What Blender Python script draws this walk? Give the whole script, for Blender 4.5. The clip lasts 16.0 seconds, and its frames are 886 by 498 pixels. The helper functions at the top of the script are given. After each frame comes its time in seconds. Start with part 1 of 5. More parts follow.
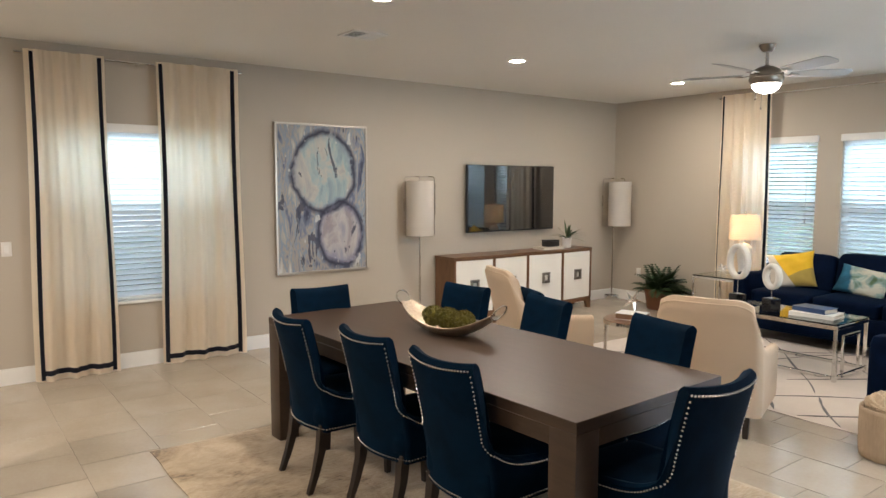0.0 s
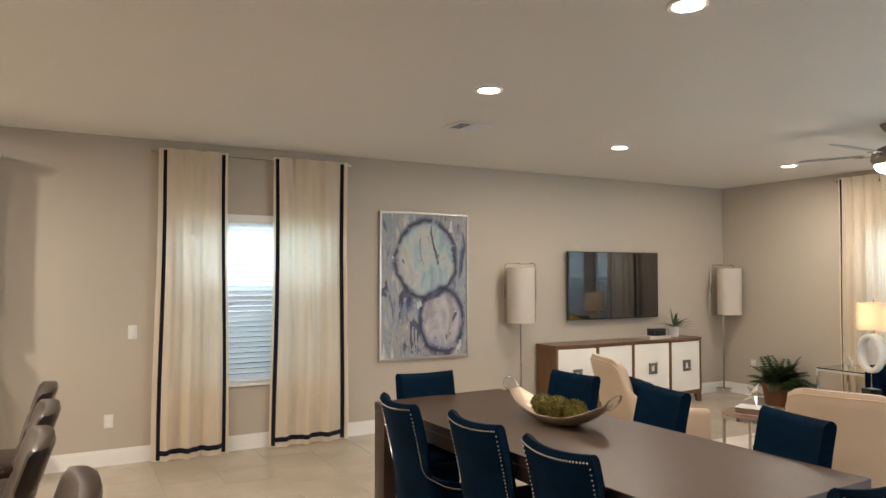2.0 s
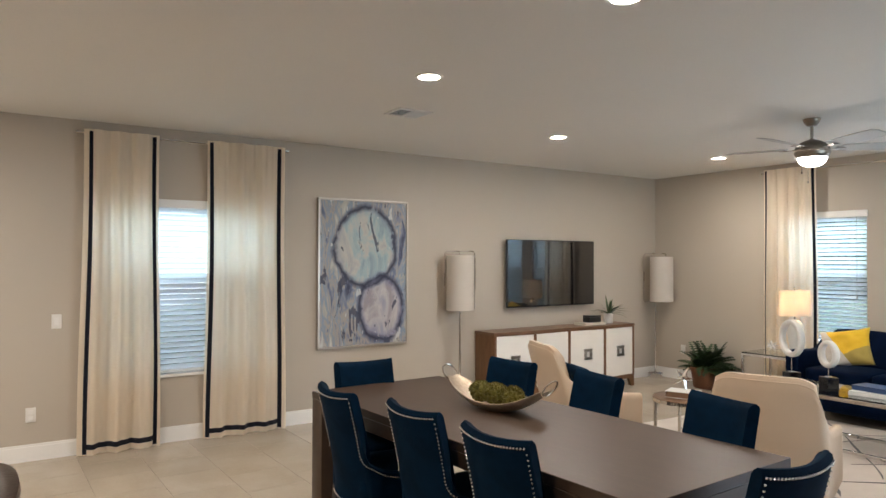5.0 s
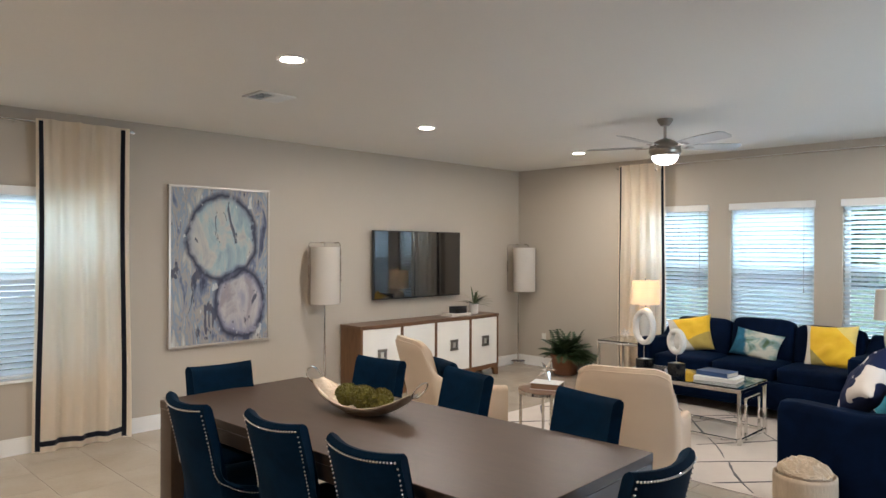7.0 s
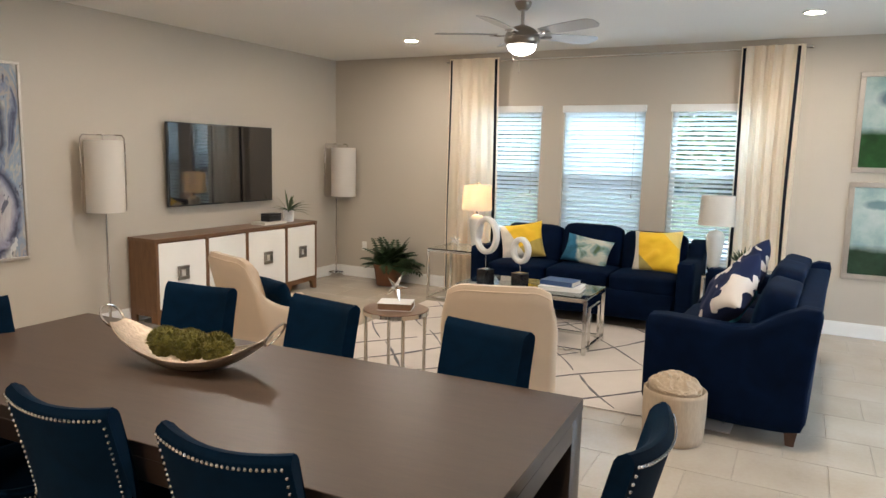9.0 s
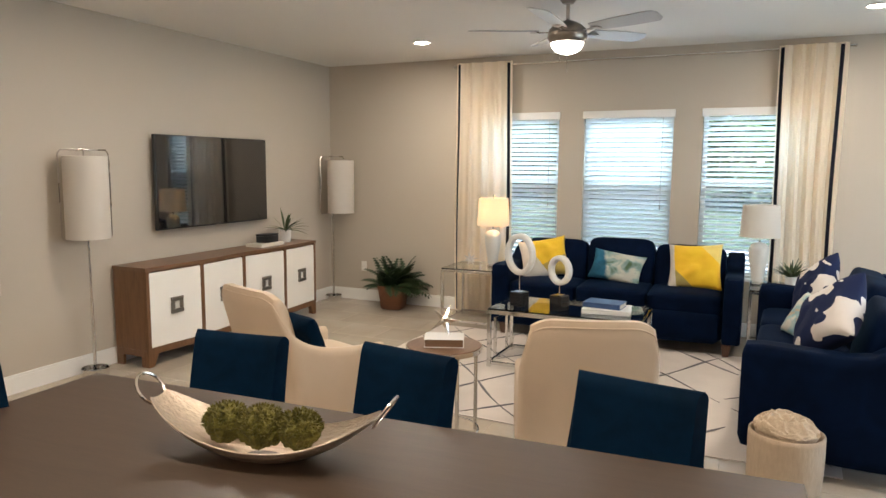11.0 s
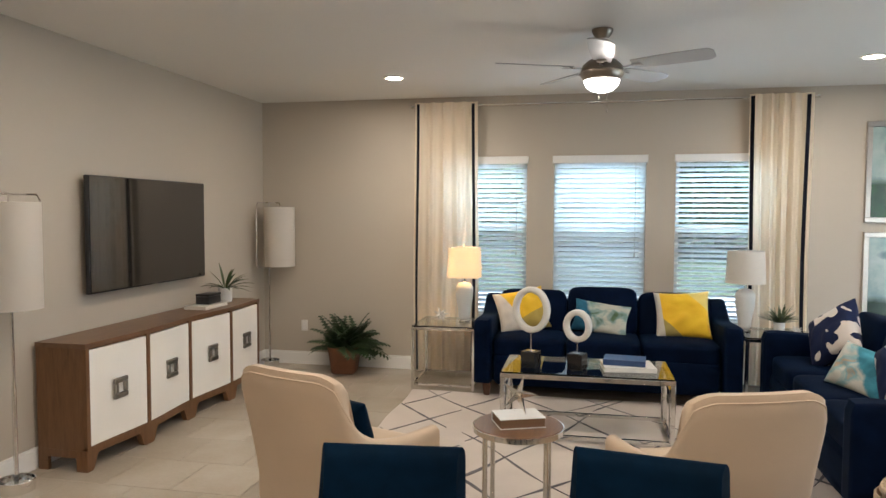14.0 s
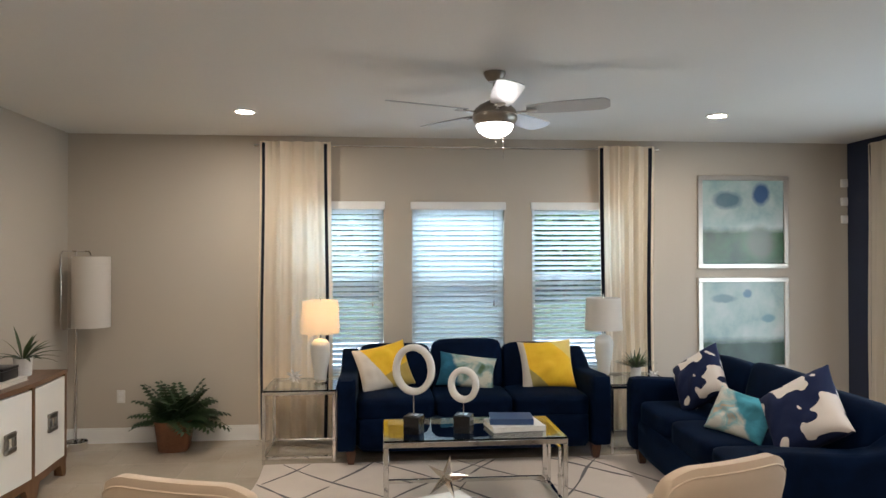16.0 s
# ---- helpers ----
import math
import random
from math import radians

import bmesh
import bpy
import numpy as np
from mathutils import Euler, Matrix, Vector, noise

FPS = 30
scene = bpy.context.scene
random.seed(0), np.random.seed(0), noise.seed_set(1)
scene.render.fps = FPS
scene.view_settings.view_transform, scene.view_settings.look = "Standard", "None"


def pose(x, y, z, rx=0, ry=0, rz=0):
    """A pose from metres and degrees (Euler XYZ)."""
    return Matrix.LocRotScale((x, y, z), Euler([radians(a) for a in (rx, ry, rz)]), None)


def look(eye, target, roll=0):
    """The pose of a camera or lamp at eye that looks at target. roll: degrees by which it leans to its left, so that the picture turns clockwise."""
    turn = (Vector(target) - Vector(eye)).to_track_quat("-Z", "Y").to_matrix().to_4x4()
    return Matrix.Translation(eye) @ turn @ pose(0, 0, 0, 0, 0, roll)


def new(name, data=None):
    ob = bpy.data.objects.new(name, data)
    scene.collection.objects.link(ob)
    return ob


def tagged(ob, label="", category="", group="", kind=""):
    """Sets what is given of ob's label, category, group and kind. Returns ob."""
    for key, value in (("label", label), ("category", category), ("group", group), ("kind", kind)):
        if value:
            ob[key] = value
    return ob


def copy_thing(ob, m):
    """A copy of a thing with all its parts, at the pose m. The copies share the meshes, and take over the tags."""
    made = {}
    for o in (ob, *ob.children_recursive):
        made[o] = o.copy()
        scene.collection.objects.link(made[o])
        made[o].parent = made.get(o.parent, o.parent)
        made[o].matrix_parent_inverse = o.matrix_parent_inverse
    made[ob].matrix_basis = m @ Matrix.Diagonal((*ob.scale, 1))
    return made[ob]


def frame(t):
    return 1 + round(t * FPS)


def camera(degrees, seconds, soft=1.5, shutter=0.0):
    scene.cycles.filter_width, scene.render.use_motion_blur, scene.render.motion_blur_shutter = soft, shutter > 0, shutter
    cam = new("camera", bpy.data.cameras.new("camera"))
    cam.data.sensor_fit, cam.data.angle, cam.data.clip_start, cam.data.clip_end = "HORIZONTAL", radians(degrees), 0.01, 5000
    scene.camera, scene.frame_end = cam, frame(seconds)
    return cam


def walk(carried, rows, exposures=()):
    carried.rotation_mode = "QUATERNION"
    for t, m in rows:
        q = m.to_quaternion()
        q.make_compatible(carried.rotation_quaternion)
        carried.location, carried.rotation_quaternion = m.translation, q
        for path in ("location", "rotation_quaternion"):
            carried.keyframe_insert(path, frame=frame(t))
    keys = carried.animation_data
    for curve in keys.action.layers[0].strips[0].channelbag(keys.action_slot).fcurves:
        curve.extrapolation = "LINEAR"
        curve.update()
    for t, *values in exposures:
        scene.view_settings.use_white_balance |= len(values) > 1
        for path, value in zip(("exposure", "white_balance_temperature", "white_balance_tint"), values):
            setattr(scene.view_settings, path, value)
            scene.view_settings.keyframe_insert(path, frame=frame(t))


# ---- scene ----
cam = camera(65.4, 16.0)
PATH = [
    (0, (6.451, -7.858, 1.618), (4.855, -6.667, 1.431), 0.1),
    (0.5, (6.418, -7.876, 1.605), (4.806, -6.693, 1.568), 0.2),
    (1, (6.406, -7.902, 1.599), (4.759, -6.768, 1.631), 0.1),
    (1.5, (6.411, -7.934, 1.605), (4.703, -6.894, 1.653), 0.1),
    (2, (6.396, -7.921, 1.594), (4.648, -6.951, 1.664), -0.0),
    (2.5, (6.389, -7.91, 1.591), (4.643, -6.938, 1.662), 0.0),
    (3, (6.383, -7.908, 1.589), (4.645, -6.921, 1.661), 0.1),
    (5.5, (6.382, -7.909, 1.597), (4.753, -6.748, 1.622), 0.2),
    (6, (6.367, -7.907, 1.605), (4.772, -6.7, 1.623), 0.3),
    (6.5, (6.309, -7.898, 1.646), (4.769, -6.622, 1.65), 0.3),
    (7, (6.236, -7.812, 1.648), (4.826, -6.394, 1.645), 0.2),
    (7.5, (6.073, -7.628, 1.637), (4.88, -6.023, 1.613), 0.4),
    (8, (5.873, -7.486, 1.628), (4.874, -5.758, 1.511), 0.6),
    (8.5, (5.637, -7.417, 1.609), (4.705, -5.667, 1.344), 0.8),
    (11, (4.638, -7.061, 1.604), (3.829, -5.248, 1.364), 0.4),
    (11.5, (4.407, -6.946, 1.616), (3.758, -5.06, 1.468), 0.5),
    (12, (4.181, -6.921, 1.62), (3.65, -4.994, 1.552), 0.6),
    (12.5, (3.948, -6.92, 1.607), (3.447, -4.984, 1.563), 0.6),
    (13, (3.753, -6.915, 1.597), (3.342, -4.958, 1.552), 0.3),
    (13.5, (3.551, -6.864, 1.586), (3.163, -4.904, 1.489), 0.3),
    (14, (3.338, -6.812, 1.603), (2.939, -4.854, 1.498), 0.2),
    (14.5, (3.169, -6.81, 1.618), (2.779, -4.85, 1.536), 0.1),
    (15, (3.022, -6.764, 1.603), (2.778, -4.779, 1.642), -0.1),
    (15.5, (2.867, -6.564, 1.591), (2.857, -4.565, 1.637), -0.1),
    (16, (2.753, -6.387, 1.655), (2.935, -4.396, 1.675), -0.1),
]
walk(cam, [(t, look(eye, target, roll)) for t, eye, target, roll in PATH], [(0.0, 2.93, 5750, 10), (1.0, 2.90, 5900, 10), (3.0, 2.88, 5850, 10), (6.5, 2.85, 5450, 10), (8.5, 2.92, 5700, 10), (11.0, 2.92, 5850, 10), (12.5, 2.70, 5750, 10), (14.0, 2.68, 5750, 10), (15.5, 2.58, 5640, 10), (16.0, 2.54, 5640, 10)])

# ---------------------------------------------------------------- light
world = bpy.data.worlds.new("sky")
scene.world = world
world.use_nodes = True
wn = world.node_tree.nodes
sky = wn.new("ShaderNodeTexSky")
sky.sky_type = "NISHITA"
sky.sun_disc = False
sky.sun_elevation = radians(49)
sky.sun_rotation = radians(135)
wn["Background"].inputs[1].default_value = 0.15
world.node_tree.links.new(sky.outputs[0], wn["Background"].inputs[0])

sun = new("sun", bpy.data.lights.new("sun", "SUN"))
sun.data.energy, sun.data.angle, sun.data.color = 5.0, radians(0.5), (1.0, 0.97, 0.93)
sun.matrix_world = look((22, -22, 36), (0, 0, 0))

H = 2.75          # ceiling height
XR, YB = 7.33, -11.6   # right wall, rear wall
WARM = (1.0, 0.83, 0.64)


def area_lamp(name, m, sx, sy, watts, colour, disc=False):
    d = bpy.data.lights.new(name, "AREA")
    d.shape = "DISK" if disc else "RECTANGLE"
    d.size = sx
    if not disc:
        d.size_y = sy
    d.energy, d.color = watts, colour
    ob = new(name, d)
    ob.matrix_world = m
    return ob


def point_lamp(name, p, watts, colour, r):
    d = bpy.data.lights.new(name, "POINT")
    d.energy, d.color, d.shadow_soft_size = watts, colour, r
    ob = new(name, d)
    ob.location = p
    return ob


# daylight of the sliding door in the right wall
area_lamp("door_daylight", look((XR + 0.02, -2.5, 1.1), (0, -2.5, 0.4)), 2.9, 2.0, 7.0, (0.82, 0.91, 1.0))
# added fill lamps outside, hidden above the windows, that brighten the blinds like skylight
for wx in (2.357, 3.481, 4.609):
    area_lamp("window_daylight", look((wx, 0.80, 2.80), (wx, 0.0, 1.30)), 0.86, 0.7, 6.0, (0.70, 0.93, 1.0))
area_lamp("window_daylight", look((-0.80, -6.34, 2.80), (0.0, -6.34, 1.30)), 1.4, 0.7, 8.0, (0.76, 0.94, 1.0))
DOWNLIGHTS = [(2.77, -5.58), (4.345, -5.578), (1.68, -3.45), (5.40, -3.46), (1.74, -1.08), (5.38, -1.22),
              (1.35, -9.35), (3.3, -9.35), (5.3, -9.35)]
for dx, dy in DOWNLIGHTS:
    area_lamp("downlight_lamp", look((dx, dy, H - 0.022), (dx, dy, 0)), 0.12, 0.12, 8.0 if dy < -8 else 3.6, WARM, True)
point_lamp("fan_lamp", (3.436, -2.325, 2.345), 1.0, (1.0, 0.86, 0.70), 0.05)
point_lamp("table_lamp_bulb", (2.25, -0.46, 1.14), 0.7, (1.0, 0.56, 0.20), 0.035)


# ---------------------------------------------------------------- materials
def rgb(c):
    return (c[0], c[1], c[2], 1.0)


class Nodes:
    """Short hand for node trees."""

    def __init__(self, name):
        self.m = bpy.data.materials.new(name)
        self.m.use_nodes = True
        self.t = self.m.node_tree
        self.b = self.t.nodes["Principled BSDF"]
        self.out = self.t.nodes["Material Output"]

    def add(self, kind, **props):
        n = self.t.nodes.new(kind)
        for k, v in props.items():
            if k == "op":
                n.operation = v
            elif k == "dims":
                n.noise_dimensions = v
        return n

    def link(self, a, b):
        self.t.links.new(a, b)

    def coord(self, kind="Object", scale=(1, 1, 1), loc=(0, 0, 0), rot=(0, 0, 0)):
        tc = self.add("ShaderNodeTexCoord")
        mp = self.add("ShaderNodeMapping")
        mp.inputs["Scale"].default_value = scale
        mp.inputs["Location"].default_value = loc
        mp.inputs["Rotation"].default_value = rot
        self.link(tc.outputs[kind], mp.inputs["Vector"])
        return mp.outputs["Vector"]

    def noise(self, vec, scale, detail=3.0, rough=0.55, dist=0.0):
        n = self.add("ShaderNodeTexNoise")
        n.inputs["Scale"].default_value = scale
        n.inputs["Detail"].default_value = detail
        n.inputs["Roughness"].default_value = rough
        n.inputs["Distortion"].default_value = dist
        self.link(vec, n.inputs["Vector"])
        return n

    def ramp(self, val, stops):
        r = self.add("ShaderNodeValToRGB")
        els = r.color_ramp.elements
        while len(els) < len(stops):
            els.new(0.5)
        for e, (p, c) in zip(els, stops):
            e.position, e.color = p, rgb(c)
        self.link(val, r.inputs[0])
        return r.outputs[0]

    def math(self, op, a, b=None, clamp=False):
        n = self.add("ShaderNodeMath", op=op)
        n.use_clamp = clamp
        for i, v in enumerate((a, b)):
            if v is None:
                continue
            if isinstance(v, (int, float)):
                n.inputs[i].default_value = v
            else:
                self.link(v, n.inputs[i])
        return n.outputs[0]

    def mix(self, fac, a, b, blend="MIX"):
        n = self.add("ShaderNodeMixRGB")
        n.blend_type = blend
        for key, v in (("Fac", fac), ("Color1", a), ("Color2", b)):
            if isinstance(v, (int, float)):
                n.inputs[key].default_value = v
            elif isinstance(v, tuple):
                n.inputs[key].default_value = rgb(v)
            else:
                self.link(v, n.inputs[key])
        return n.outputs[0]

    def bump(self, height, strength=0.2, dist=0.01):
        n = self.add("ShaderNodeBump")
        n.inputs["Strength"].default_value = strength
        n.inputs["Distance"].default_value = dist
        self.link(height, n.inputs["Height"])
        self.link(n.outputs[0], self.b.inputs["Normal"])

    def base(self, col):
        if isinstance(col, tuple):
            self.b.inputs["Base Color"].default_value = rgb(col)
        else:
            self.link(col, self.b.inputs["Base Color"])

    def put(self, **kw):
        for k, v in kw.items():
            self.b.inputs[k.replace("_", " ")].default_value = v
        return self


def mat(name, col, rough=0.5, metal=0.0, var=0.08, scale=3.0, fine=80.0, bump=0.08, dist=0.004, sheen=0.0, coat=0.0,
        rvar=0.08, stretch=(1, 1, 1), island=0.0):
    n = Nodes(name)
    v = n.coord("Object", stretch)
    n1, n2 = n.noise(v, scale), n.noise(v, fine, 4)
    f = n.mix(0.5, n1.outputs[0], n2.outputs[0])
    lo = tuple(c * (1 - var * 2) for c in col)
    hi = tuple(min(1, c * (1 + var * 2)) for c in col)
    c = n.ramp(f, [(0.25, lo), (0.75, hi)])
    if island:
        oi = n.add("ShaderNodeObjectInfo")
        k = n.math("MULTIPLY_ADD", oi.outputs["Random"], island)
        k.node.inputs[2].default_value = 1 - island / 2
        g = n.add("ShaderNodeVectorMath", op="SCALE")
        n.link(c, g.inputs[0])
        n.link(k, g.inputs["Scale"])
        c = g.outputs[0]
    n.base(c)
    r = n.math("MULTIPLY_ADD", n1.outputs[0], rvar * 2)
    r.node.inputs[2].default_value = max(0.02, rough - rvar)
    n.link(r, n.b.inputs["Roughness"])
    n.put(Metallic=metal, Sheen_Weight=sheen, Coat_Weight=coat)
    if bump:
        n.bump(n2.outputs[0], bump, dist)
    return n.m


def fabric(name, col, weave=420.0, sheen=0.25, var=0.1, bump=0.25, translucent=0.0):
    n = Nodes(name)
    v = n.coord("Object")
    n1, n2 = n.noise(v, 4.0), n.noise(v, weave, 2)
    f = n.mix(0.5, n1.outputs[0], n2.outputs[0])
    n.base(n.ramp(f, [(0.3, tuple(c * (1 - var) for c in col)), (0.7, tuple(min(1, c * (1 + var)) for c in col))]))
    n.put(Roughness=0.9, Sheen_Weight=sheen, Sheen_Roughness=0.4)
    n.b.inputs["Specular IOR Level"].default_value = 0.2
    n.bump(n2.outputs[0], bump, 0.002)
    if translucent:
        tr = n.add("ShaderNodeBsdfTranslucent")
        tr.inputs[0].default_value = rgb(col)
        mx = n.add("ShaderNodeMixShader")
        mx.inputs[0].default_value = translucent
        n.link(n.b.outputs[0], mx.inputs[1])
        n.link(tr.outputs[0], mx.inputs[2])
        n.link(mx.outputs[0], n.out.inputs[0])
    return n.m


def velvet(name, col):
    n = Nodes(name)
    v = n.coord("Object")
    n1, n2 = n.noise(v, 5.0, 4, 0.6, 0.6), n.noise(v, 300, 2)
    n.base(n.ramp(n1.outputs[0], [(0.3, tuple(c * 0.7 for c in col)), (0.7, tuple(c * 1.35 for c in col))]))
    n.put(Roughness=0.75, Sheen_Weight=0.05, Sheen_Roughness=0.3)
    n.b.inputs["Sheen Tint"].default_value = rgb((0.10, 0.28, 0.50))
    n.b.inputs["Specular IOR Level"].default_value = 0.05
    n.bump(n.mix(0.3, n1.outputs[0], n2.outputs[0]), 0.2, 0.004)
    return n.m


def wood(name, lo, hi, rough=0.4, scale=6.0, axis=(1, 12, 12), coat=0.0, bump=0.08):
    n = Nodes(name)
    v = n.coord("Object", axis)
    n1 = n.noise(v, scale, 5, 0.6, 0.8)
    n2 = n.noise(v, scale * 6, 3)
    f = n.mix(0.35, n1.outputs[0], n2.outputs[0])
    n.base(n.ramp(f, [(0.3, lo), (0.7, hi)]))
    n.put(Roughness=rough, Coat_Weight=coat)
    n.bump(f, bump, 0.002)
    return n.m


def glass(name, tint=(0.9, 0.97, 0.95), rough=0.0):
    n = Nodes(name)
    n.base(tint)
    n.put(Roughness=rough, Transmission_Weight=1.0, IOR=1.45)
    return n.m


def glow(name, col, strength):
    n = Nodes(name)
    n.base((0.9, 0.88, 0.84))
    n.b.inputs["Emission Color"].default_value = rgb(col)
    n.put(Emission_Strength=strength, Roughness=0.4)
    return n.m


M = {}
M["wall"] = mat("wall_paint", (0.465, 0.415, 0.342), 0.62, var=0.015, scale=0.7, fine=160, bump=0.06, dist=0.002)
M["navy_wall"] = mat("navy_wall_paint", (0.012, 0.02, 0.05), 0.55, var=0.03, scale=0.7, fine=160, bump=0.06, dist=0.002)
M["ceiling"] = mat("ceiling_paint", (0.73, 0.71, 0.67), 0.85, var=0.015, scale=0.6, fine=90, bump=0.2, dist=0.003)
M["white"] = mat("white_trim_paint", (0.78, 0.77, 0.74), 0.35, var=0.02, bump=0.02)
M["plate"] = mat("white_plastic", (0.74, 0.72, 0.68), 0.35, var=0.02, bump=0.0)
M["slat"] = fabric("blind_slat_white", (0.84, 0.86, 0.86), 90, 0.0, 0.02, 0.03, 0.68)
M["curtain"] = fabric("cream_curtain_linen", (0.90, 0.80, 0.65), 300, 0.1, 0.05, 0.2, 0.55)
M["navy_band"] = fabric("navy_band_cloth", (0.010, 0.011, 0.018), 300, 0.1)
M["chrome"] = mat("polished_chrome", (0.75, 0.74, 0.72), 0.1, 1.0, var=0.03, bump=0.0, rvar=0.03)
M["fan_nickel"] = mat("dark_brushed_nickel", (0.27, 0.235, 0.20), 0.32, 1.0, var=0.06, bump=0.03, rvar=0.05)
M["nickel"] = mat("brushed_nickel", (0.42, 0.38, 0.34), 0.28, 1.0, var=0.05, bump=0.03, rvar=0.05)
M["velvet"] = velvet("navy_teal_velvet", (0.0010, 0.0085, 0.021))
M["sofa"] = velvet("navy_sofa_weave", (0.0013, 0.0056, 0.020))
M["cream"] = fabric("cream_upholstery", (0.54, 0.42, 0.30), 350, 0.15, 0.05, 0.2)
M["leg"] = wood("dark_stained_legs", (0.012, 0.008, 0.006), (0.024, 0.014, 0.009), 0.5, 8, (8, 8, 1))
M["sofa_leg"] = wood("brown_wood_legs", (0.05, 0.022, 0.012), (0.11, 0.05, 0.027), 0.35, 8, (8, 8, 1))
M["table"] = wood("dark_table_veneer", (0.037, 0.022, 0.013), (0.056, 0.0345, 0.021), 0.42, 3.0, (1, 9, 9), 0.0)
M["walnut"] = wood("walnut_veneer", (0.10, 0.047, 0.018), (0.185, 0.092, 0.038), 0.4, 3.0, (10, 10, 1))
M["walnut_top"] = wood("walnut_top_veneer", (0.10, 0.05, 0.026), (0.20, 0.11, 0.058), 0.35, 3.0, (10, 1, 10))
M["door_white"] = mat("cream_lacquer_door", (0.80, 0.775, 0.72), 0.4, var=0.03, fine=200, bump=0.1)
M["pewter"] = mat("hammered_pewter", (0.30, 0.28, 0.25), 0.35, 1.0, var=0.1, fine=60, bump=0.4)
M["screen"] = mat("tv_screen_glass", (0.008, 0.008, 0.009), 0.045, var=0.02, bump=0.0, rvar=0.005, coat=0.4)
M["screen"].node_tree.nodes["Principled BSDF"].inputs["Specular IOR Level"].default_value = 0.8
M["book_edge"] = mat("brown_page_edge", (0.16, 0.085, 0.04), 0.7, var=0.1, fine=120, bump=0.2, stretch=(1, 1, 20))
M["black"] = mat("black_plastic", (0.012, 0.012, 0.013), 0.35, var=0.05, bump=0.05)
M["marble_black"] = mat("black_stone", (0.01, 0.01, 0.012), 0.15, var=0.2, bump=0.0)
M["shade"] = fabric("white_lamp_shade_linen", (0.80, 0.76, 0.70), 260, 0.05, 0.04, 0.15, 0.5)
M["ceramic"] = mat("white_ribbed_ceramic", (0.70, 0.68, 0.63), 0.35, var=0.03, bump=0.05)
M["plaster"] = mat("white_rough_plaster", (0.68, 0.66, 0.62), 0.8, var=0.05, fine=60, bump=0.4)
M["silver"] = mat("silver_leaf_metal", (0.72, 0.66, 0.58), 0.2, 1.0, var=0.08, fine=40, bump=0.1)
M["woven_silver"] = mat("champagne_wire_weave", (0.52, 0.43, 0.33), 0.38, 1.0, var=0.15, scale=3, fine=60, bump=0.9, dist=0.006, stretch=(0.06, 1.6, 1.6))
M["glass"] = glass("clear_glass")
def screen_cloth():
    """Fine insect mesh: mostly see-through, grey-blue threads."""
    n = Nodes("insect_screen_mesh")
    n.base((0.16, 0.20, 0.24))
    n.put(Roughness=0.8)
    tr = n.add("ShaderNodeBsdfTransparent")
    mx = n.add("ShaderNodeMixShader")
    mx.inputs[0].default_value = 0.66
    n.link(n.b.outputs[0], mx.inputs[1])
    n.link(tr.outputs[0], mx.inputs[2])
    n.link(mx.outputs[0], n.out.inputs[0])
    return n.m


M["insect_screen"] = screen_cloth()
M["pane"] = glass("window_glass", (0.97, 0.99, 0.99))
M["moss"] = mat("green_moss", (0.115, 0.10, 0.014), 0.95, var=0.3, scale=20, fine=120, bump=0.8, dist=0.01)
M["leaf"] = mat("dark_fern_leaf", (0.022, 0.045, 0.014), 0.55, var=0.3, scale=8, bump=0.1)
M["leaf_light"] = mat("grey_green_leaf", (0.06, 0.085, 0.03), 0.5, var=0.25, scale=8, bump=0.1)
M["terracotta"] = mat("brown_wicker_pot", (0.15, 0.06, 0.026), 0.6, var=0.2, scale=8, fine=90, bump=0.5)
M["soil"] = mat("dark_soil", (0.02, 0.014, 0.01), 0.95, var=0.3, bump=0.5)
M["basket"] = mat("woven_cream_rope", (0.42, 0.325, 0.225), 0.9, var=0.08, scale=5, fine=70, bump=0.6, stretch=(1, 1, 0.25))
M["throw"] = fabric("beige_knit_throw", (0.46, 0.36, 0.25), 120, 0.2, 0.2, 0.6)
M["paper"] = mat("book_paper", (0.66, 0.62, 0.54), 0.8, var=0.05, fine=150, bump=0.2, stretch=(1, 1, 20))
M["leather_brown"] = mat("brown_tufted_leather", (0.018, 0.0085, 0.005), 0.32, var=0.2, scale=6, fine=90, bump=0.25)
M["book_blue"] = mat("blue_book_cover", (0.035, 0.07, 0.17), 0.35, var=0.15, bump=0.02)
M["book_white"] = mat("white_book_cover", (0.70, 0.69, 0.66), 0.4, var=0.05, bump=0.02)
M["frame_silver"] = mat("champagne_silver_frame", (0.55, 0.50, 0.44), 0.32, 0.8, var=0.08, bump=0.1)
M["grout"] = mat("sand_grout", (0.36, 0.31, 0.25), 0.9, var=0.06, bump=0.2)
M["bulb"] = glow("downlight_lens", (1.0, 0.80, 0.58), 12.0)
M["fan_glass"] = glow("frosted_fan_glass", (1.0, 0.90, 0.76), 1.6)
M["blade"] = mat("silver_fan_blade", (0.36, 0.35, 0.335), 0.35, var=0.04, bump=0.03)
M["grass"] = mat("lawn_grass", (0.07, 0.10, 0.045), 0.95, var=0.3, scale=1.5, fine=40, bump=0.6)
M["foliage"] = fabric("tree_leaves", (0.15, 0.20, 0.09), 20, 0.0, 0.3, 0.1, 0.55)
M["bark"] = mat("tree_bark", (0.09, 0.065, 0.045), 0.9, var=0.3, scale=6, bump=0.6)
M["concrete"] = mat("pale_patio_concrete", (0.52, 0.52, 0.51), 0.85, var=0.06, scale=1.0, fine=30, bump=0.2)
M["stucco"] = mat("pale_stucco", (0.74, 0.72, 0.68), 0.85, var=0.04, bump=0.3)
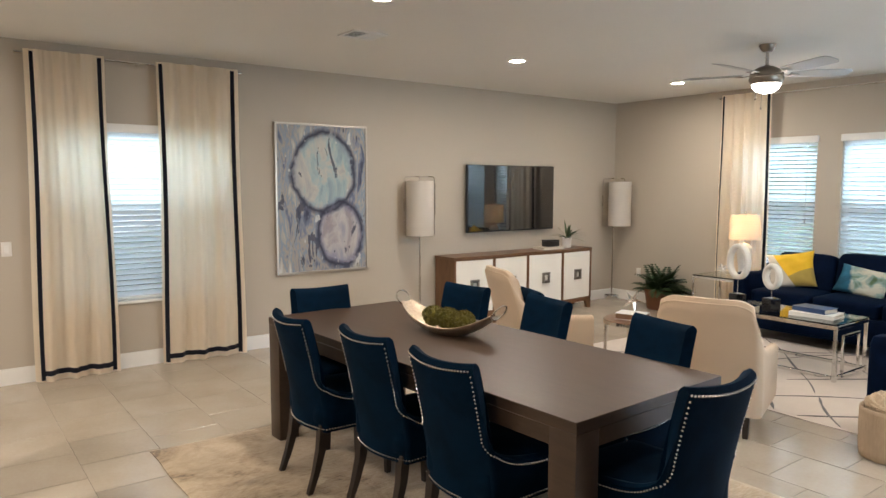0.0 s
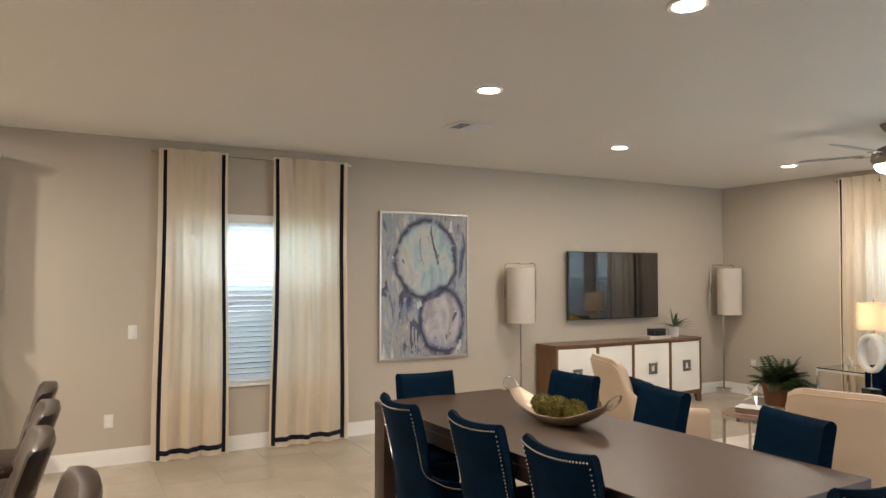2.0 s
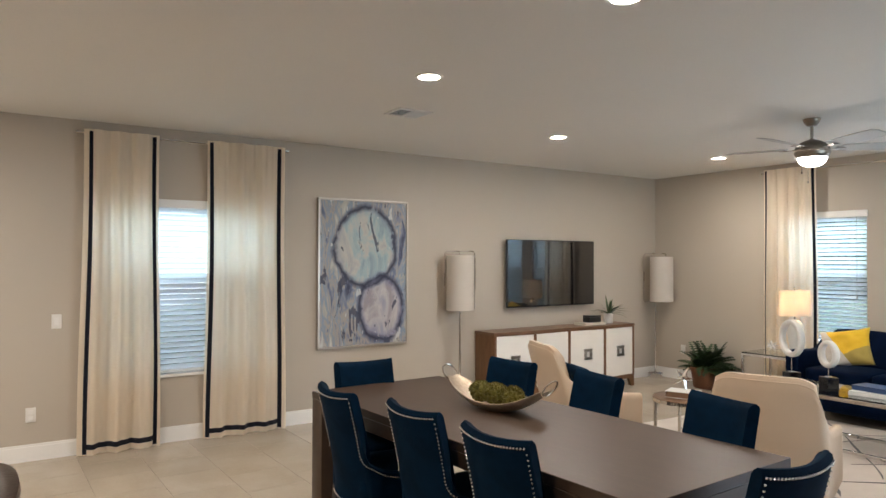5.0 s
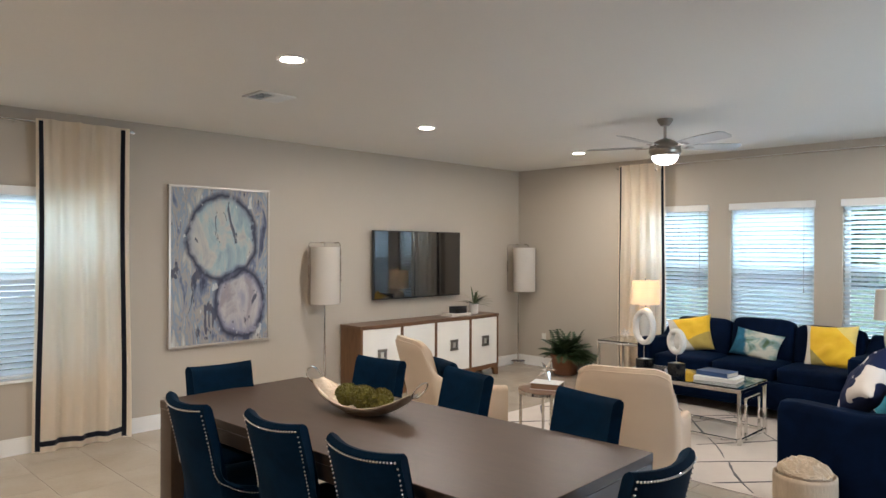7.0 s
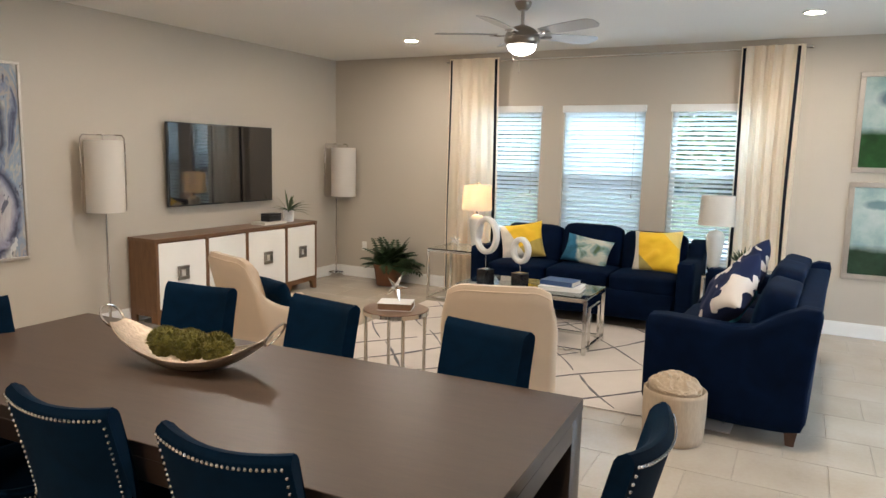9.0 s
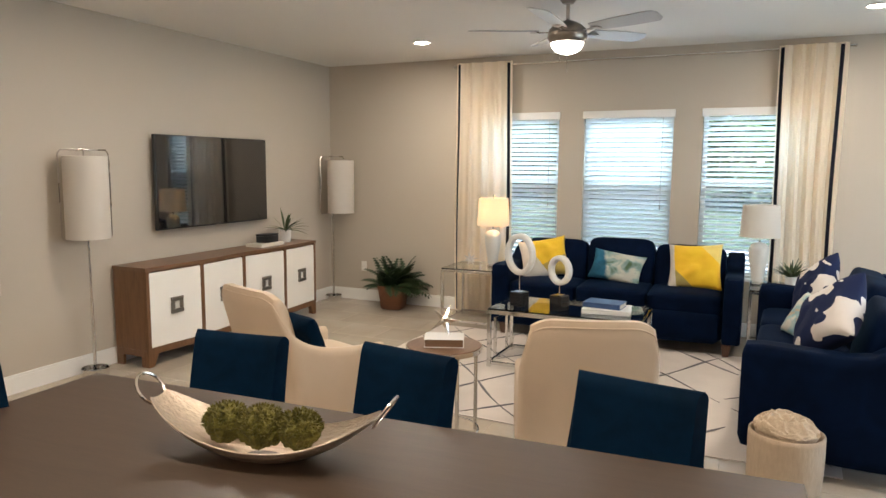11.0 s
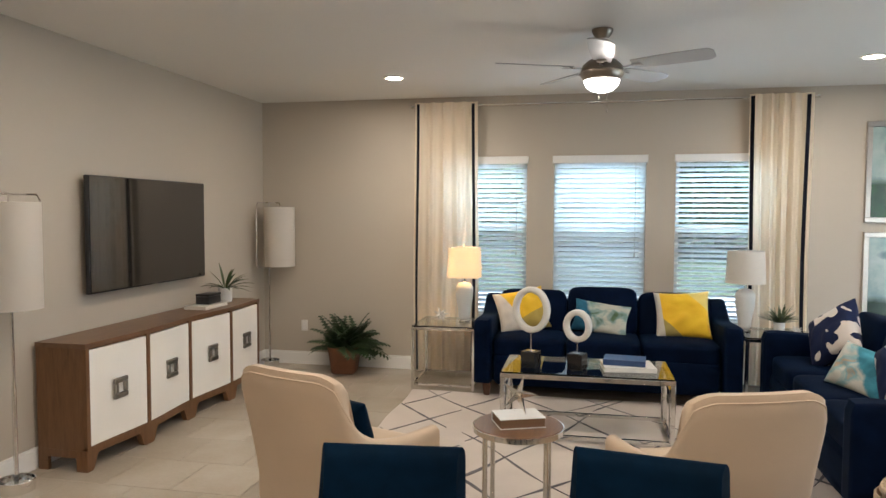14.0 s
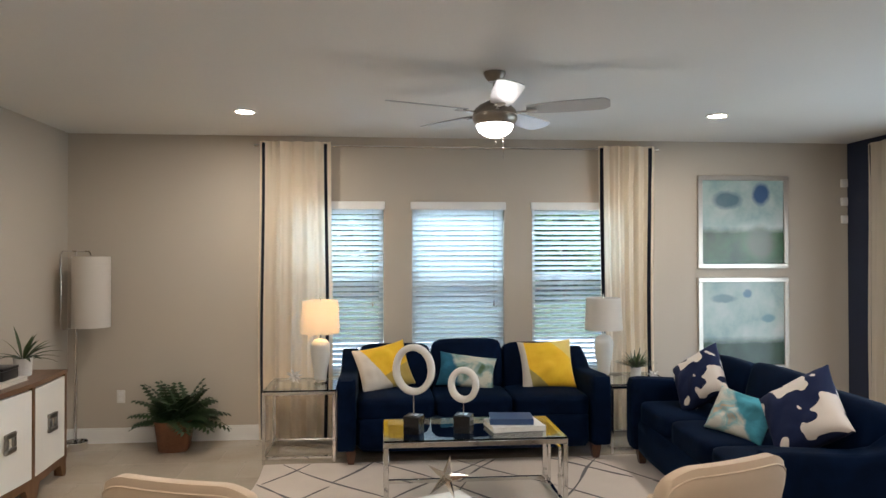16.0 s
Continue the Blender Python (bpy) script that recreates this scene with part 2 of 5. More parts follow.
M["roof"] = mat("grey_shingle_roof", (0.10, 0.09, 0.085), 0.9, var=0.2, scale=3, bump=0.4)
M["cabinet_white"] = mat("white_cabinet_paint", (0.74, 0.70, 0.63), 0.35, var=0.02, bump=0.02)
M["granite"] = mat("pale_stone_counter", (0.45, 0.42, 0.38), 0.2, var=0.15, scale=12, fine=60, bump=0.0)


def tile_material():
    n = Nodes("beige_porcelain_tile")
    v = n.coord("Object")
    oi = n.add("ShaderNodeObjectInfo")
    off = n.add("ShaderNodeVectorMath", op="MULTIPLY_ADD")
    n.link(v, off.inputs[0])
    off.inputs[1].default_value = (1, 1, 1)
    n.link(oi.outputs["Location"], off.inputs[2])
    n1 = n.noise(off.outputs[0], 2.2, 4, 0.5, 0.25)
    n2 = n.noise(off.outputs[0], 45, 3)
    f = n.mix(0.25, n1.outputs[0], n2.outputs[0])
    c = n.ramp(f, [(0.20, (0.335, 0.280, 0.212)), (0.50, (0.415, 0.357, 0.285)), (0.78, (0.475, 0.42, 0.345))])
    k = n.math("MULTIPLY_ADD", oi.outputs["Random"], 0.10)
    k.node.inputs[2].default_value = 0.95
    g = n.add("ShaderNodeVectorMath", op="SCALE")
    n.link(c, g.inputs[0])
    n.link(k, g.inputs["Scale"])
    n.base(g.outputs[0])
    r = n.math("MULTIPLY_ADD", n1.outputs[0], 0.06)
    r.node.inputs[2].default_value = 0.18
    n.link(r, n.b.inputs["Roughness"])
    n.bump(n2.outputs[0], 0.05, 0.002)
    return n.m


M["tile"] = tile_material()


def shag_material():
    n = Nodes("cream_patterned_rug")
    v = n.coord("Object")
    n1 = n.noise(v, 2.2, 5, 0.7, 1.5)
    n2 = n.noise(n.coord("Object", (40, 5, 1), (0, 0, 0), (0, 0, 0.5)), 3, 4, 0.7, 1.0)
    n3 = n.noise(v, 220, 2)
    f = n.mix(0.45, n1.outputs[0], n2.outputs[0])
    c = n.ramp(f, [(0.39, (0.12, 0.078, 0.042)), (0.45, (0.39, 0.29, 0.175)), (0.60, (0.57, 0.465, 0.325))])
    n.base(n.mix(0.2, c, n3.outputs[0], "MULTIPLY"))
    n.put(Roughness=0.95, Sheen_Weight=0.3)
    n.bump(n.mix(0.5, n2.outputs[0], n3.outputs[0]), 0.6, 0.006)
    return n.m


M["rug_dining"] = shag_material()
M["rug_living"] = fabric("ivory_wool_rug", (0.55, 0.485, 0.425), 160, 0.2, 0.08, 0.5)
M["rug_line"] = fabric("charcoal_rug_line", (0.105, 0.095, 0.10), 160, 0.2, 0.3, 0.5)


def ring_mask(n, p, cx, cy, rx, ry, width):
    """0..1 band round an ellipse in the plane of p's x and y."""
    s = n.add("ShaderNodeSeparateXYZ")
    n.link(p, s.inputs[0])
    a = n.math("DIVIDE", n.math("SUBTRACT", s.outputs[0], cx), rx)
    b = n.math("DIVIDE", n.math("SUBTRACT", s.outputs[1], cy), ry)
    d = n.math("SQRT", n.math("ADD", n.math("MULTIPLY", a, a), n.math("MULTIPLY", b, b)))
    band = n.math("SUBTRACT", 1.0, n.math("DIVIDE", n.math("ABSOLUTE", n.math("SUBTRACT", d, 1.0)), width), True)
    return band, n.math("LESS_THAN", d, 1.0), d


def warped(n, amount=0.12, scale=3.0):
    """Generated coordinates of a flat panel, bent by noise."""
    g = n.coord("Object")
    w = n.noise(g, scale, 4, 0.65)
    sub = n.add("ShaderNodeVectorMath", op="SUBTRACT")
    n.link(w.outputs["Color"], sub.inputs[0])
    sub.inputs[1].default_value = (0.5, 0.5, 0.5)
    sc = n.add("ShaderNodeVectorMath", op="SCALE")
    n.link(sub.outputs[0], sc.inputs[0])
    sc.inputs["Scale"].default_value = amount
    ad = n.add("ShaderNodeVectorMath", op="ADD")
    n.link(g, ad.inputs[0])
    n.link(sc.outputs[0], ad.inputs[1])
    return ad.outputs[0], g


def abstract_blue():
    """Two dark loops on pale blue, grey and lavender brushwork. Panel 1.0 x 1.5 in x, y."""
    n = Nodes("abstract_blue_canvas")
    p, g = warped(n, 0.15, 2.6)
    streak = n.noise(n.coord("Object", (5, 1.3, 1), (0, 0, 0), (0, 0, 0.25)), 1.5, 5, 0.62, 0.9)
    c = n.ramp(streak.outputs[0], [(0.33, (0.03, 0.035, 0.08)), (0.41, (0.17, 0.20, 0.28)), (0.46, (0.35, 0.31, 0.27)),
                                   (0.53, (0.20, 0.26, 0.34)), (0.60, (0.38, 0.35, 0.31)), (0.70, (0.56, 0.56, 0.53))])
    soft = n.noise(n.coord("Object", (3.2, 1.6, 1)), 1.6, 4, 0.6, 0.6)
    t1, in1, _ = ring_mask(n, p, 0.02, 0.27, 0.345, 0.41, 0.12)
    b1, _, _ = ring_mask(n, p, 0.02, 0.27, 0.335, 0.40, 0.20)
    t2, in2, _ = ring_mask(n, p, 0.20, -0.37, 0.265, 0.32, 0.17)
    b2, _, _ = ring_mask(n, p, 0.20, -0.37, 0.255, 0.31, 0.26)
    c = n.mix(n.math("MULTIPLY", in1, 0.85), c, n.ramp(soft.outputs[0], [(0.34, (0.22, 0.30, 0.36)), (0.46, (0.34, 0.45, 0.47)), (0.55, (0.50, 0.48, 0.42)), (0.68, (0.34, 0.34, 0.36))]))
    c = n.mix(n.math("MULTIPLY", in2, 0.85), c, n.ramp(soft.outputs[0], [(0.34, (0.27, 0.27, 0.36)), (0.5, (0.47, 0.44, 0.44)), (0.62, (0.30, 0.26, 0.28))]))
    c = n.mix(n.math("MULTIPLY", b1, 0.55), c, (0.20, 0.22, 0.31))
    c = n.mix(n.math("MULTIPLY", b2, 0.65), c, (0.15, 0.17, 0.31))
    brush = n.noise(n.coord("Object", (2.6, 2.0, 1), (1.3, 0.4, 0)), 1.5, 5, 0.65, 0.4)
    k = n.math("MULTIPLY_ADD", brush.outputs[0], 9.0)
    k.node.inputs[2].default_value = -3.2
    k.node.use_clamp = True
    c = n.mix(n.math("MULTIPLY", t1, k), c, (0.012, 0.014, 0.04))
    c = n.mix(n.math("MULTIPLY", t2, k), c, (0.012, 0.014, 0.04))
    dab = n.noise(n.coord("Object", (7, 2.6, 1), (3, 1, 0), (0, 0, 0.5)), 1.0, 4, 0.65, 0.6)
    dk = n.math("GREATER_THAN", dab.outputs[0], 0.605)
    c = n.mix(n.math("MULTIPLY", dk, 0.85), c, (0.03, 0.035, 0.07))
    wh = n.noise(n.coord("Object", (9, 4, 1), (9, 4, 0)), 1.0, 3, 0.6)
    c = n.mix(n.math("MULTIPLY", n.math("GREATER_THAN", wh.outputs[0], 0.68), 0.6), c, (0.66, 0.66, 0.64))
    n.base(c)
    n.put(Roughness=0.5)
    n.bump(streak.outputs[0], 0.4, 0.004)
    return n.m


def landscape_print(name, horizon, blobs, dark):
    """Pale mint sky above a dark green field, with soft blots. Panel about 0.8 x 0.8 in x, y."""
    n = Nodes(name)
    p, g = warped(n, 0.06, 5.0)
    s = n.add("ShaderNodeSeparateXYZ")
    n.link(p, s.inputs[0])
    soft = n.noise(g, 4.0, 4, 0.6)
    c = n.ramp(soft.outputs[0], [(0.3, (0.22, 0.33, 0.33)), (0.5, (0.36, 0.45, 0.43)), (0.7, (0.48, 0.53, 0.51))])
    f = n.math("MULTIPLY_ADD", s.outputs[1], -14.0)
    f.node.inputs[2].default_value = 14.0 * horizon
    f.node.use_clamp = True
    c = n.mix(f, c, n.ramp(soft.outputs[0], [(0.35, dark), (0.7, tuple(k * 2.2 for k in dark))]))
    for cx, cy, rx, ry, col, a in blobs:
        _, _, d = ring_mask(n, p, cx, cy, rx, ry, 0.3)
        m = n.math("MULTIPLY_ADD", d, -2.5)
        m.node.inputs[2].default_value = 2.5
        m.node.use_clamp = True
        c = n.mix(n.math("MULTIPLY", m, a), c, col)
    n.base(c)
    n.put(Roughness=0.22, Coat_Weight=0.15)
    return n.m


def split_cloth(name, a, b, cut, shades=()):
    """Cloth in two colours parted by a slanted line; cut = (kx, ky, offset); shades are further cuts with their own colour."""
    n = Nodes(name)
    s = n.add("ShaderNodeSeparateXYZ")
    n.link(n.coord("Object"), s.inputs[0])

    def beyond(kx, ky, off):
        t = n.math("ADD", n.math("MULTIPLY", s.outputs[0], kx), n.math("MULTIPLY", s.outputs[1], ky))
        return n.math("GREATER_THAN", t, off)

    f = beyond(*cut)
    c = n.mix(f, a, b)
    for kx, ky, off, col in shades:
        c = n.mix(n.math("MULTIPLY", beyond(kx, ky, off), f), c, col)
    soft = n.noise(n.coord("Object"), 7, 3)
    c = n.mix(0.18, c, soft.outputs[0], "OVERLAY")
    w = n.noise(n.coord("Object"), 300, 2)
    n.base(n.mix(0.15, c, w.outputs[0], "MULTIPLY"))
    n.put(Roughness=0.85, Sheen_Weight=0.2)
    n.bump(w.outputs[0], 0.3, 0.002)
    return n.m


def coast_cloth(name, deep, pale, tint, accent, cut):
    """Soft washes of pale and tinted colour with one deep slanted band, like a watercolour shore."""
    n = Nodes(name)
    p, g = warped(n, 0.10, 7.0)
    s = n.add("ShaderNodeSeparateXYZ")
    n.link(p, s.inputs[0])
    wash = n.noise(n.coord("Object", (1.0, 1.6, 1)), 5.0, 3, 0.55, 0.5)
    c = n.ramp(wash.outputs[0], [(0.36, accent), (0.45, tint), (0.54, pale), (0.75, pale)])
    t = n.math("ADD", n.math("MULTIPLY", s.outputs[0], cut[0]), n.math("MULTIPLY", s.outputs[1], cut[1]))
    f = n.math("MULTIPLY_ADD", n.math("SUBTRACT", t, cut[2]), 30.0)
    f.node.use_clamp = True
    c = n.mix(f, c, n.ramp(wash.outputs[0], [(0.4, deep), (0.7, tuple(min(1, k * 2.0) for k in deep))]))
    w = n.noise(g, 300, 2)
    n.base(n.mix(0.15, c, w.outputs[0], "MULTIPLY"))
    n.put(Roughness=0.9, Sheen_Weight=0.02)
    n.b.inputs["Specular IOR Level"].default_value = 0.15
    n.bump(w.outputs[0], 0.3, 0.002)
    return n.m


def blotch_cloth(name, stops, scale, detail=2.0, warp=0.8):
    n = Nodes(name)
    v = n.coord("Object")
    k = n.noise(v, scale, detail, 0.5, warp)
    n.base(n.ramp(k.outputs[0], stops))
    for r in n.t.nodes:
        if r.type == "VALTORGB":
            r.color_ramp.interpolation = "CONSTANT" if len(stops) < 4 else "LINEAR"
    n.put(Roughness=0.9, Sheen_Weight=0.02)
    n.b.inputs["Specular IOR Level"].default_value = 0.15
    n.bump(n.noise(v, 300, 2).outputs[0], 0.3, 0.002)
    return n.m


M["art_blue"] = abstract_blue()
M["art_top"] = landscape_print("green_print_upper", -0.04, [(-0.16, 0.21, 0.17, 0.10, (0.05, 0.11, 0.16), 0.8), (0.18, 0.27, 0.10, 0.13, (0.02, 0.07, 0.20), 0.9),
                                                            (0.18, -0.20, 0.17, 0.19, (0.05, 0.08, 0.04), 0.9)], (0.012, 0.045, 0.012))
M["art_low"] = landscape_print("green_print_lower", -0.12, [(-0.2, 0.24, 0.15, 0.05, (0.10, 0.18, 0.20), 0.8), (0.04, 0.29, 0.05, 0.05, (0.02, 0.10, 0.22), 0.8),
                                                            (0.25, 0.05, 0.09, 0.05, (0.10, 0.22, 0.26), 0.8)], (0.012, 0.03, 0.016))
YELLOW, OFFW = (0.80, 0.49, 0.006), (0.62, 0.57, 0.50)
# pillow a: its ochre cut is a shadow triangle painted into the cloth colour
M["pillow_yellow_a"] = split_cloth("yellow_ivory_cloth_a", OFFW, YELLOW, (1, 0.55, -0.07), [(0.35, -1, 0.075, (0.42, 0.30, 0.06))])
M["pillow_yellow_b"] = split_cloth("yellow_ivory_cloth_b", OFFW, YELLOW, (1, 0.10, -0.165), [(1.0, 1.0, 0.235, (0.74, 0.58, 0.16)), (-1.0, -1.0, 0.20, (0.36, 0.28, 0.08))])
M["pillow_sea"] = coast_cloth("teal_ivory_print", (0.02, 0.085, 0.14), (0.50, 0.50, 0.42), (0.24, 0.34, 0.32), (0.10, 0.16, 0.09), (-1.0, -0.35, 0.10))
M["pillow_navy"] = blotch_cloth("navy_white_print", [(0.0, (0.010, 0.016, 0.05)), (0.56, (0.60, 0.55, 0.50))], 7.0, 1.0, 0.5)
M["pillow_teal"] = coast_cloth("teal_white_print", (0.05, 0.19, 0.25), (0.56, 0.55, 0.48), (0.24, 0.42, 0.45), (0.46, 0.36, 0.26), (1.0, 0.9, 0.03))


# ---------------------------------------------------------------- mesh helpers
def smooth(t):
    t = max(0.0, min(1.0, t))
    return t * t * (3 - 2 * t)


def box(bm, x0, x1, y0, y1, z0, z1, bev=0.0, seg=2):
    r = bmesh.ops.create_cube(bm, size=1.0)
    bmesh.ops.scale(bm, vec=(x1 - x0, y1 - y0, z1 - z0), verts=r["verts"])
    bmesh.ops.translate(bm, vec=((x0 + x1) / 2, (y0 + y1) / 2, (z0 + z1) / 2), verts=r["verts"])
    if bev > 0:
        es = list({e for v in r["verts"] for e in v.link_edges})
        bmesh.ops.bevel(bm, geom=es, offset=bev, segments=seg, profile=0.5, affect="EDGES")
    return bm


def loft(bm, rings, closed=True, caps=True):
    """Skin between rings of points."""
    vs = [[bm.verts.new(p) for p in ring] for ring in rings]
    n = len(vs[0])
    for a, b in zip(vs, vs[1:]):
        for i in range(n if closed else n - 1):
            j = (i + 1) % n
            bm.faces.new((a[i], a[j], b[j], b[i]))
    if caps and closed:
        bm.faces.new(list(reversed(vs[0])))
        bm.faces.new(vs[-1])
    return vs


def ring_at(c, r, n=16, axis="z"):
    out = []
    for i in range(n):
        a = 2 * math.pi * i / n
        u, w = r * math.cos(a), r * math.sin(a)
        out.append((c[0] + u, c[1] + w, c[2]) if axis == "z" else ((c[0], c[1] + u, c[2] + w) if axis == "x" else (c[0] + u, c[1], c[2] - w)))
    return out


def lathe(bm, prof, c=(0, 0, 0), n=24):
    loft(bm, [ring_at((c[0], c[1], c[2] + z), max(r, 0.0004), n) for r, z in prof])
    return bm


def tube(bm, pts, r, n=8, closed=False):
    """A round bar along points; r one radius or one a point."""
    pts = [Vector(p) for p in pts]
    m = len(pts)
    rings = []
    prev = None
    for i, p in enumerate(pts):
        a = pts[(i - 1) % m] if (closed or i > 0) else p
        b = pts[(i + 1) % m] if (closed or i < m - 1) else p
        t = (b - a).normalized()
        up = Vector((0, 0, 1)) if abs(t.z) < 0.95 else Vector((1, 0, 0))
        if prev is not None and (prev - t * prev.dot(t)).length > 0.1:
            up = prev
        s = (up - t * up.dot(t)).normalized()
        prev = s
        w = t.cross(s)
        rr = r[i] if isinstance(r, (list, tuple)) else r
        rings.append([p + (s * math.cos(2 * math.pi * k / n) + w * math.sin(2 * math.pi * k / n)) * rr for k in range(n)])
    if closed:
        rings.append(rings[0])
        vs = [[bm.verts.new(q) for q in ring] for ring in rings[:-1]]
        for i in range(m):
            a, b = vs[i], vs[(i + 1) % m]
            for k in range(n):
                bm.faces.new((a[k], a[(k + 1) % n], b[(k + 1) % n], b[k]))
    else:
        loft(bm, rings)
    return bm


def sheet(bm, fn, nu, nv, thick=0.0):
    """A surface fn(u, v); with thick, fn(u, v, side) gives both faces and they are sewn round the rim."""
    if not thick:
        g = [[bm.verts.new(fn(i / nu, j / nv)) for j in range(nv + 1)] for i in range(nu + 1)]
        for i in range(nu):
            for j in range(nv):
                bm.faces.new((g[i][j], g[i + 1][j], g[i + 1][j + 1], g[i][j + 1]))
        return g
    a = [[bm.verts.new(fn(i / nu, j / nv, 0)) for j in range(nv + 1)] for i in range(nu + 1)]
    b = [[bm.verts.new(fn(i / nu, j / nv, 1)) for j in range(nv + 1)] for i in range(nu + 1)]
    for i in range(nu):
        for j in range(nv):
            bm.faces.new((a[i][j], a[i + 1][j], a[i + 1][j + 1], a[i][j + 1]))
            bm.faces.new((b[i][j], b[i][j + 1], b[i + 1][j + 1], b[i + 1][j]))
    rim = [(i, 0) for i in range(nu)] + [(nu, j) for j in range(nv)] + [(i, nv) for i in range(nu, 0, -1)] + [(0, j) for j in range(nv, 0, -1)]
    for k in range(len(rim)):
        (i, j), (p, q) = rim[k], rim[(k + 1) % len(rim)]
        bm.faces.new((a[p][q], a[i][j], b[i][j], b[p][q]))
    return a


def puff(bm, c, size, e=0.35, n=10, bulge=0.0):
    """A soft cushion block: a rounded box whose faces swell by bulge."""
    tmp = bmesh.new()
    bmesh.ops.create_cube(tmp, size=2.0)
    bmesh.ops.subdivide_edges(tmp, edges=list(tmp.edges), cuts=n, use_grid_fill=True)
    pw = 2 / e
    for v in tmp.verts:
        p = v.co.copy()
        k = (abs(p.x) ** pw + abs(p.y) ** pw + abs(p.z) ** pw) ** (1 / pw)
        q = p / k if k > 0 else p
        sw = 1 + bulge * (1 - p.x * p.x) * (1 - p.y * p.y) * (1 if abs(p.z) > 0.6 else 0)
        v.co = Vector((c[0] + q.x * size[0] / 2, c[1] + q.y * size[1] / 2, c[2] + q.z * sw * size[2] / 2))
    me = bpy.data.meshes.new('block')
    tmp.to_mesh(me)
    tmp.free()
    bm.from_mesh(me)
    bpy.data.meshes.remove(me)
    return bm


def part(name, bm, material, parent=None, label="", smooth=40):
    bmesh.ops.recalc_face_normals(bm, faces=bm.faces)
    me = bpy.data.meshes.new(name)
    bm.to_mesh(me)
    bm.free()
    me.materials.append(M[material] if isinstance(material, str) else material)
    if smooth:
        me.shade_smooth()
        me.set_sharp_from_angle(angle=radians(smooth))
    ob = new(name, me)
    if parent is not None:
        ob.parent = parent
    if label:
        tagged(ob, label)
    return ob


def piece(name, me, parent, loc=(0, 0, 0), rot=(0, 0, 0)):
    ob = new(name, me)
    ob.parent = parent
    ob.location = loc
    ob.rotation_euler = rot
    return ob


def B():
    return bmesh.new()


def thing(name, label, category, group=""):
    ob = new(name)
    ob.empty_display_size = 0.1
    return tagged(ob, label, category, group)


def structure(name, bm, material, label, category):
    return tagged(part(name, bm, material, None, "", 30), label, category, "", "structure")


# ---------------------------------------------------------------- structure
W1, W2, W3 = (1.925, 2.788), (3.047, 3.914), (4.178, 5.04)
WZ0, WZ1 = 0.56, 2.145
LW = (-7.08, -5.60)          # window in the long wall
LZ0, LZ1 = 0.595, 2.115
DOOR = (-3.95, -1.05)        # sliding door in the right wall
T = 0.16


def wall_mesh(a0, a1, holes, along, face, out, z1=H):
    """A wall from a0 to a1 whose room face lies at `face`; holes are (lo, hi, z0, z1)."""
    bm = B()

    def slab(p, q, zl, zh):
        lo, hi = sorted((face, face + out * T))
        if along == "x":
            box(bm, p, q, lo, hi, zl, zh)
        else:
            box(bm, lo, hi, p, q, zl, zh)

    at = a0
    for lo, hi, zl, zh in sorted(holes):
        slab(at, lo, 0, z1)
        if zl > 0:
            slab(lo, hi, 0, zl)
        slab(lo, hi, zh, z1)
        at = hi
    slab(at, a1, 0, z1)
    return bm


structure("wall_back", wall_mesh(0, XR, [(*w, WZ0, WZ1) for w in (W1, W2, W3)], "x", 0.0, 1), "wall",
          "greige painted wall with three windows", "wall")
structure("wall_long", wall_mesh(YB, T, [(*LW, LZ0, LZ1)], "y", 0.0, -1), "wall", "greige painted long wall with one window", "wall")
structure("wall_right", wall_mesh(YB, T, [(*DOOR, 0, 2.1)], "y", XR, 1), "navy_wall", "navy blue painted accent wall", "wall")
structure("wall_rear", wall_mesh(-T, XR + T, [], "x", YB, -1), "wall", "plain greige painted rear wall", "wall")
bm = B()
box(bm, -T, XR + T, YB - T, T, H, H + 0.2)
structure("ceiling", bm, "ceiling", "flat off-white ceiling with fine texture", "ceiling")

# baseboards with a small cap
for nm, x0, x1, y0, y1 in (("baseboard_back", 0.016, XR - 0.016, -0.016, -0.001), ("baseboard_long", 0.001, 0.016, -8.4, -0.001),
                           ("baseboard_right", XR - 0.016, XR - 0.001, DOOR[1] + 0.02, -0.016), ("baseboard_right", XR - 0.016, XR - 0.001, YB, DOOR[0] - 0.02)):
    bm = B()
    box(bm, x0, x1, y0, y1, 0.0, 0.115)
    if nm == "baseboard_back":
        box(bm, x0, x1, y0 + 0.005, y1, 0.115, 0.133)
    elif nm == "baseboard_long":
        box(bm, x0, x1 - 0.005, y0, y1, 0.115, 0.133)
    else:
        box(bm, x0 + 0.005, x1, y0, y1, 0.115, 0.133)
    structure(nm, bm, "white", "white painted baseboard", "baseboard")


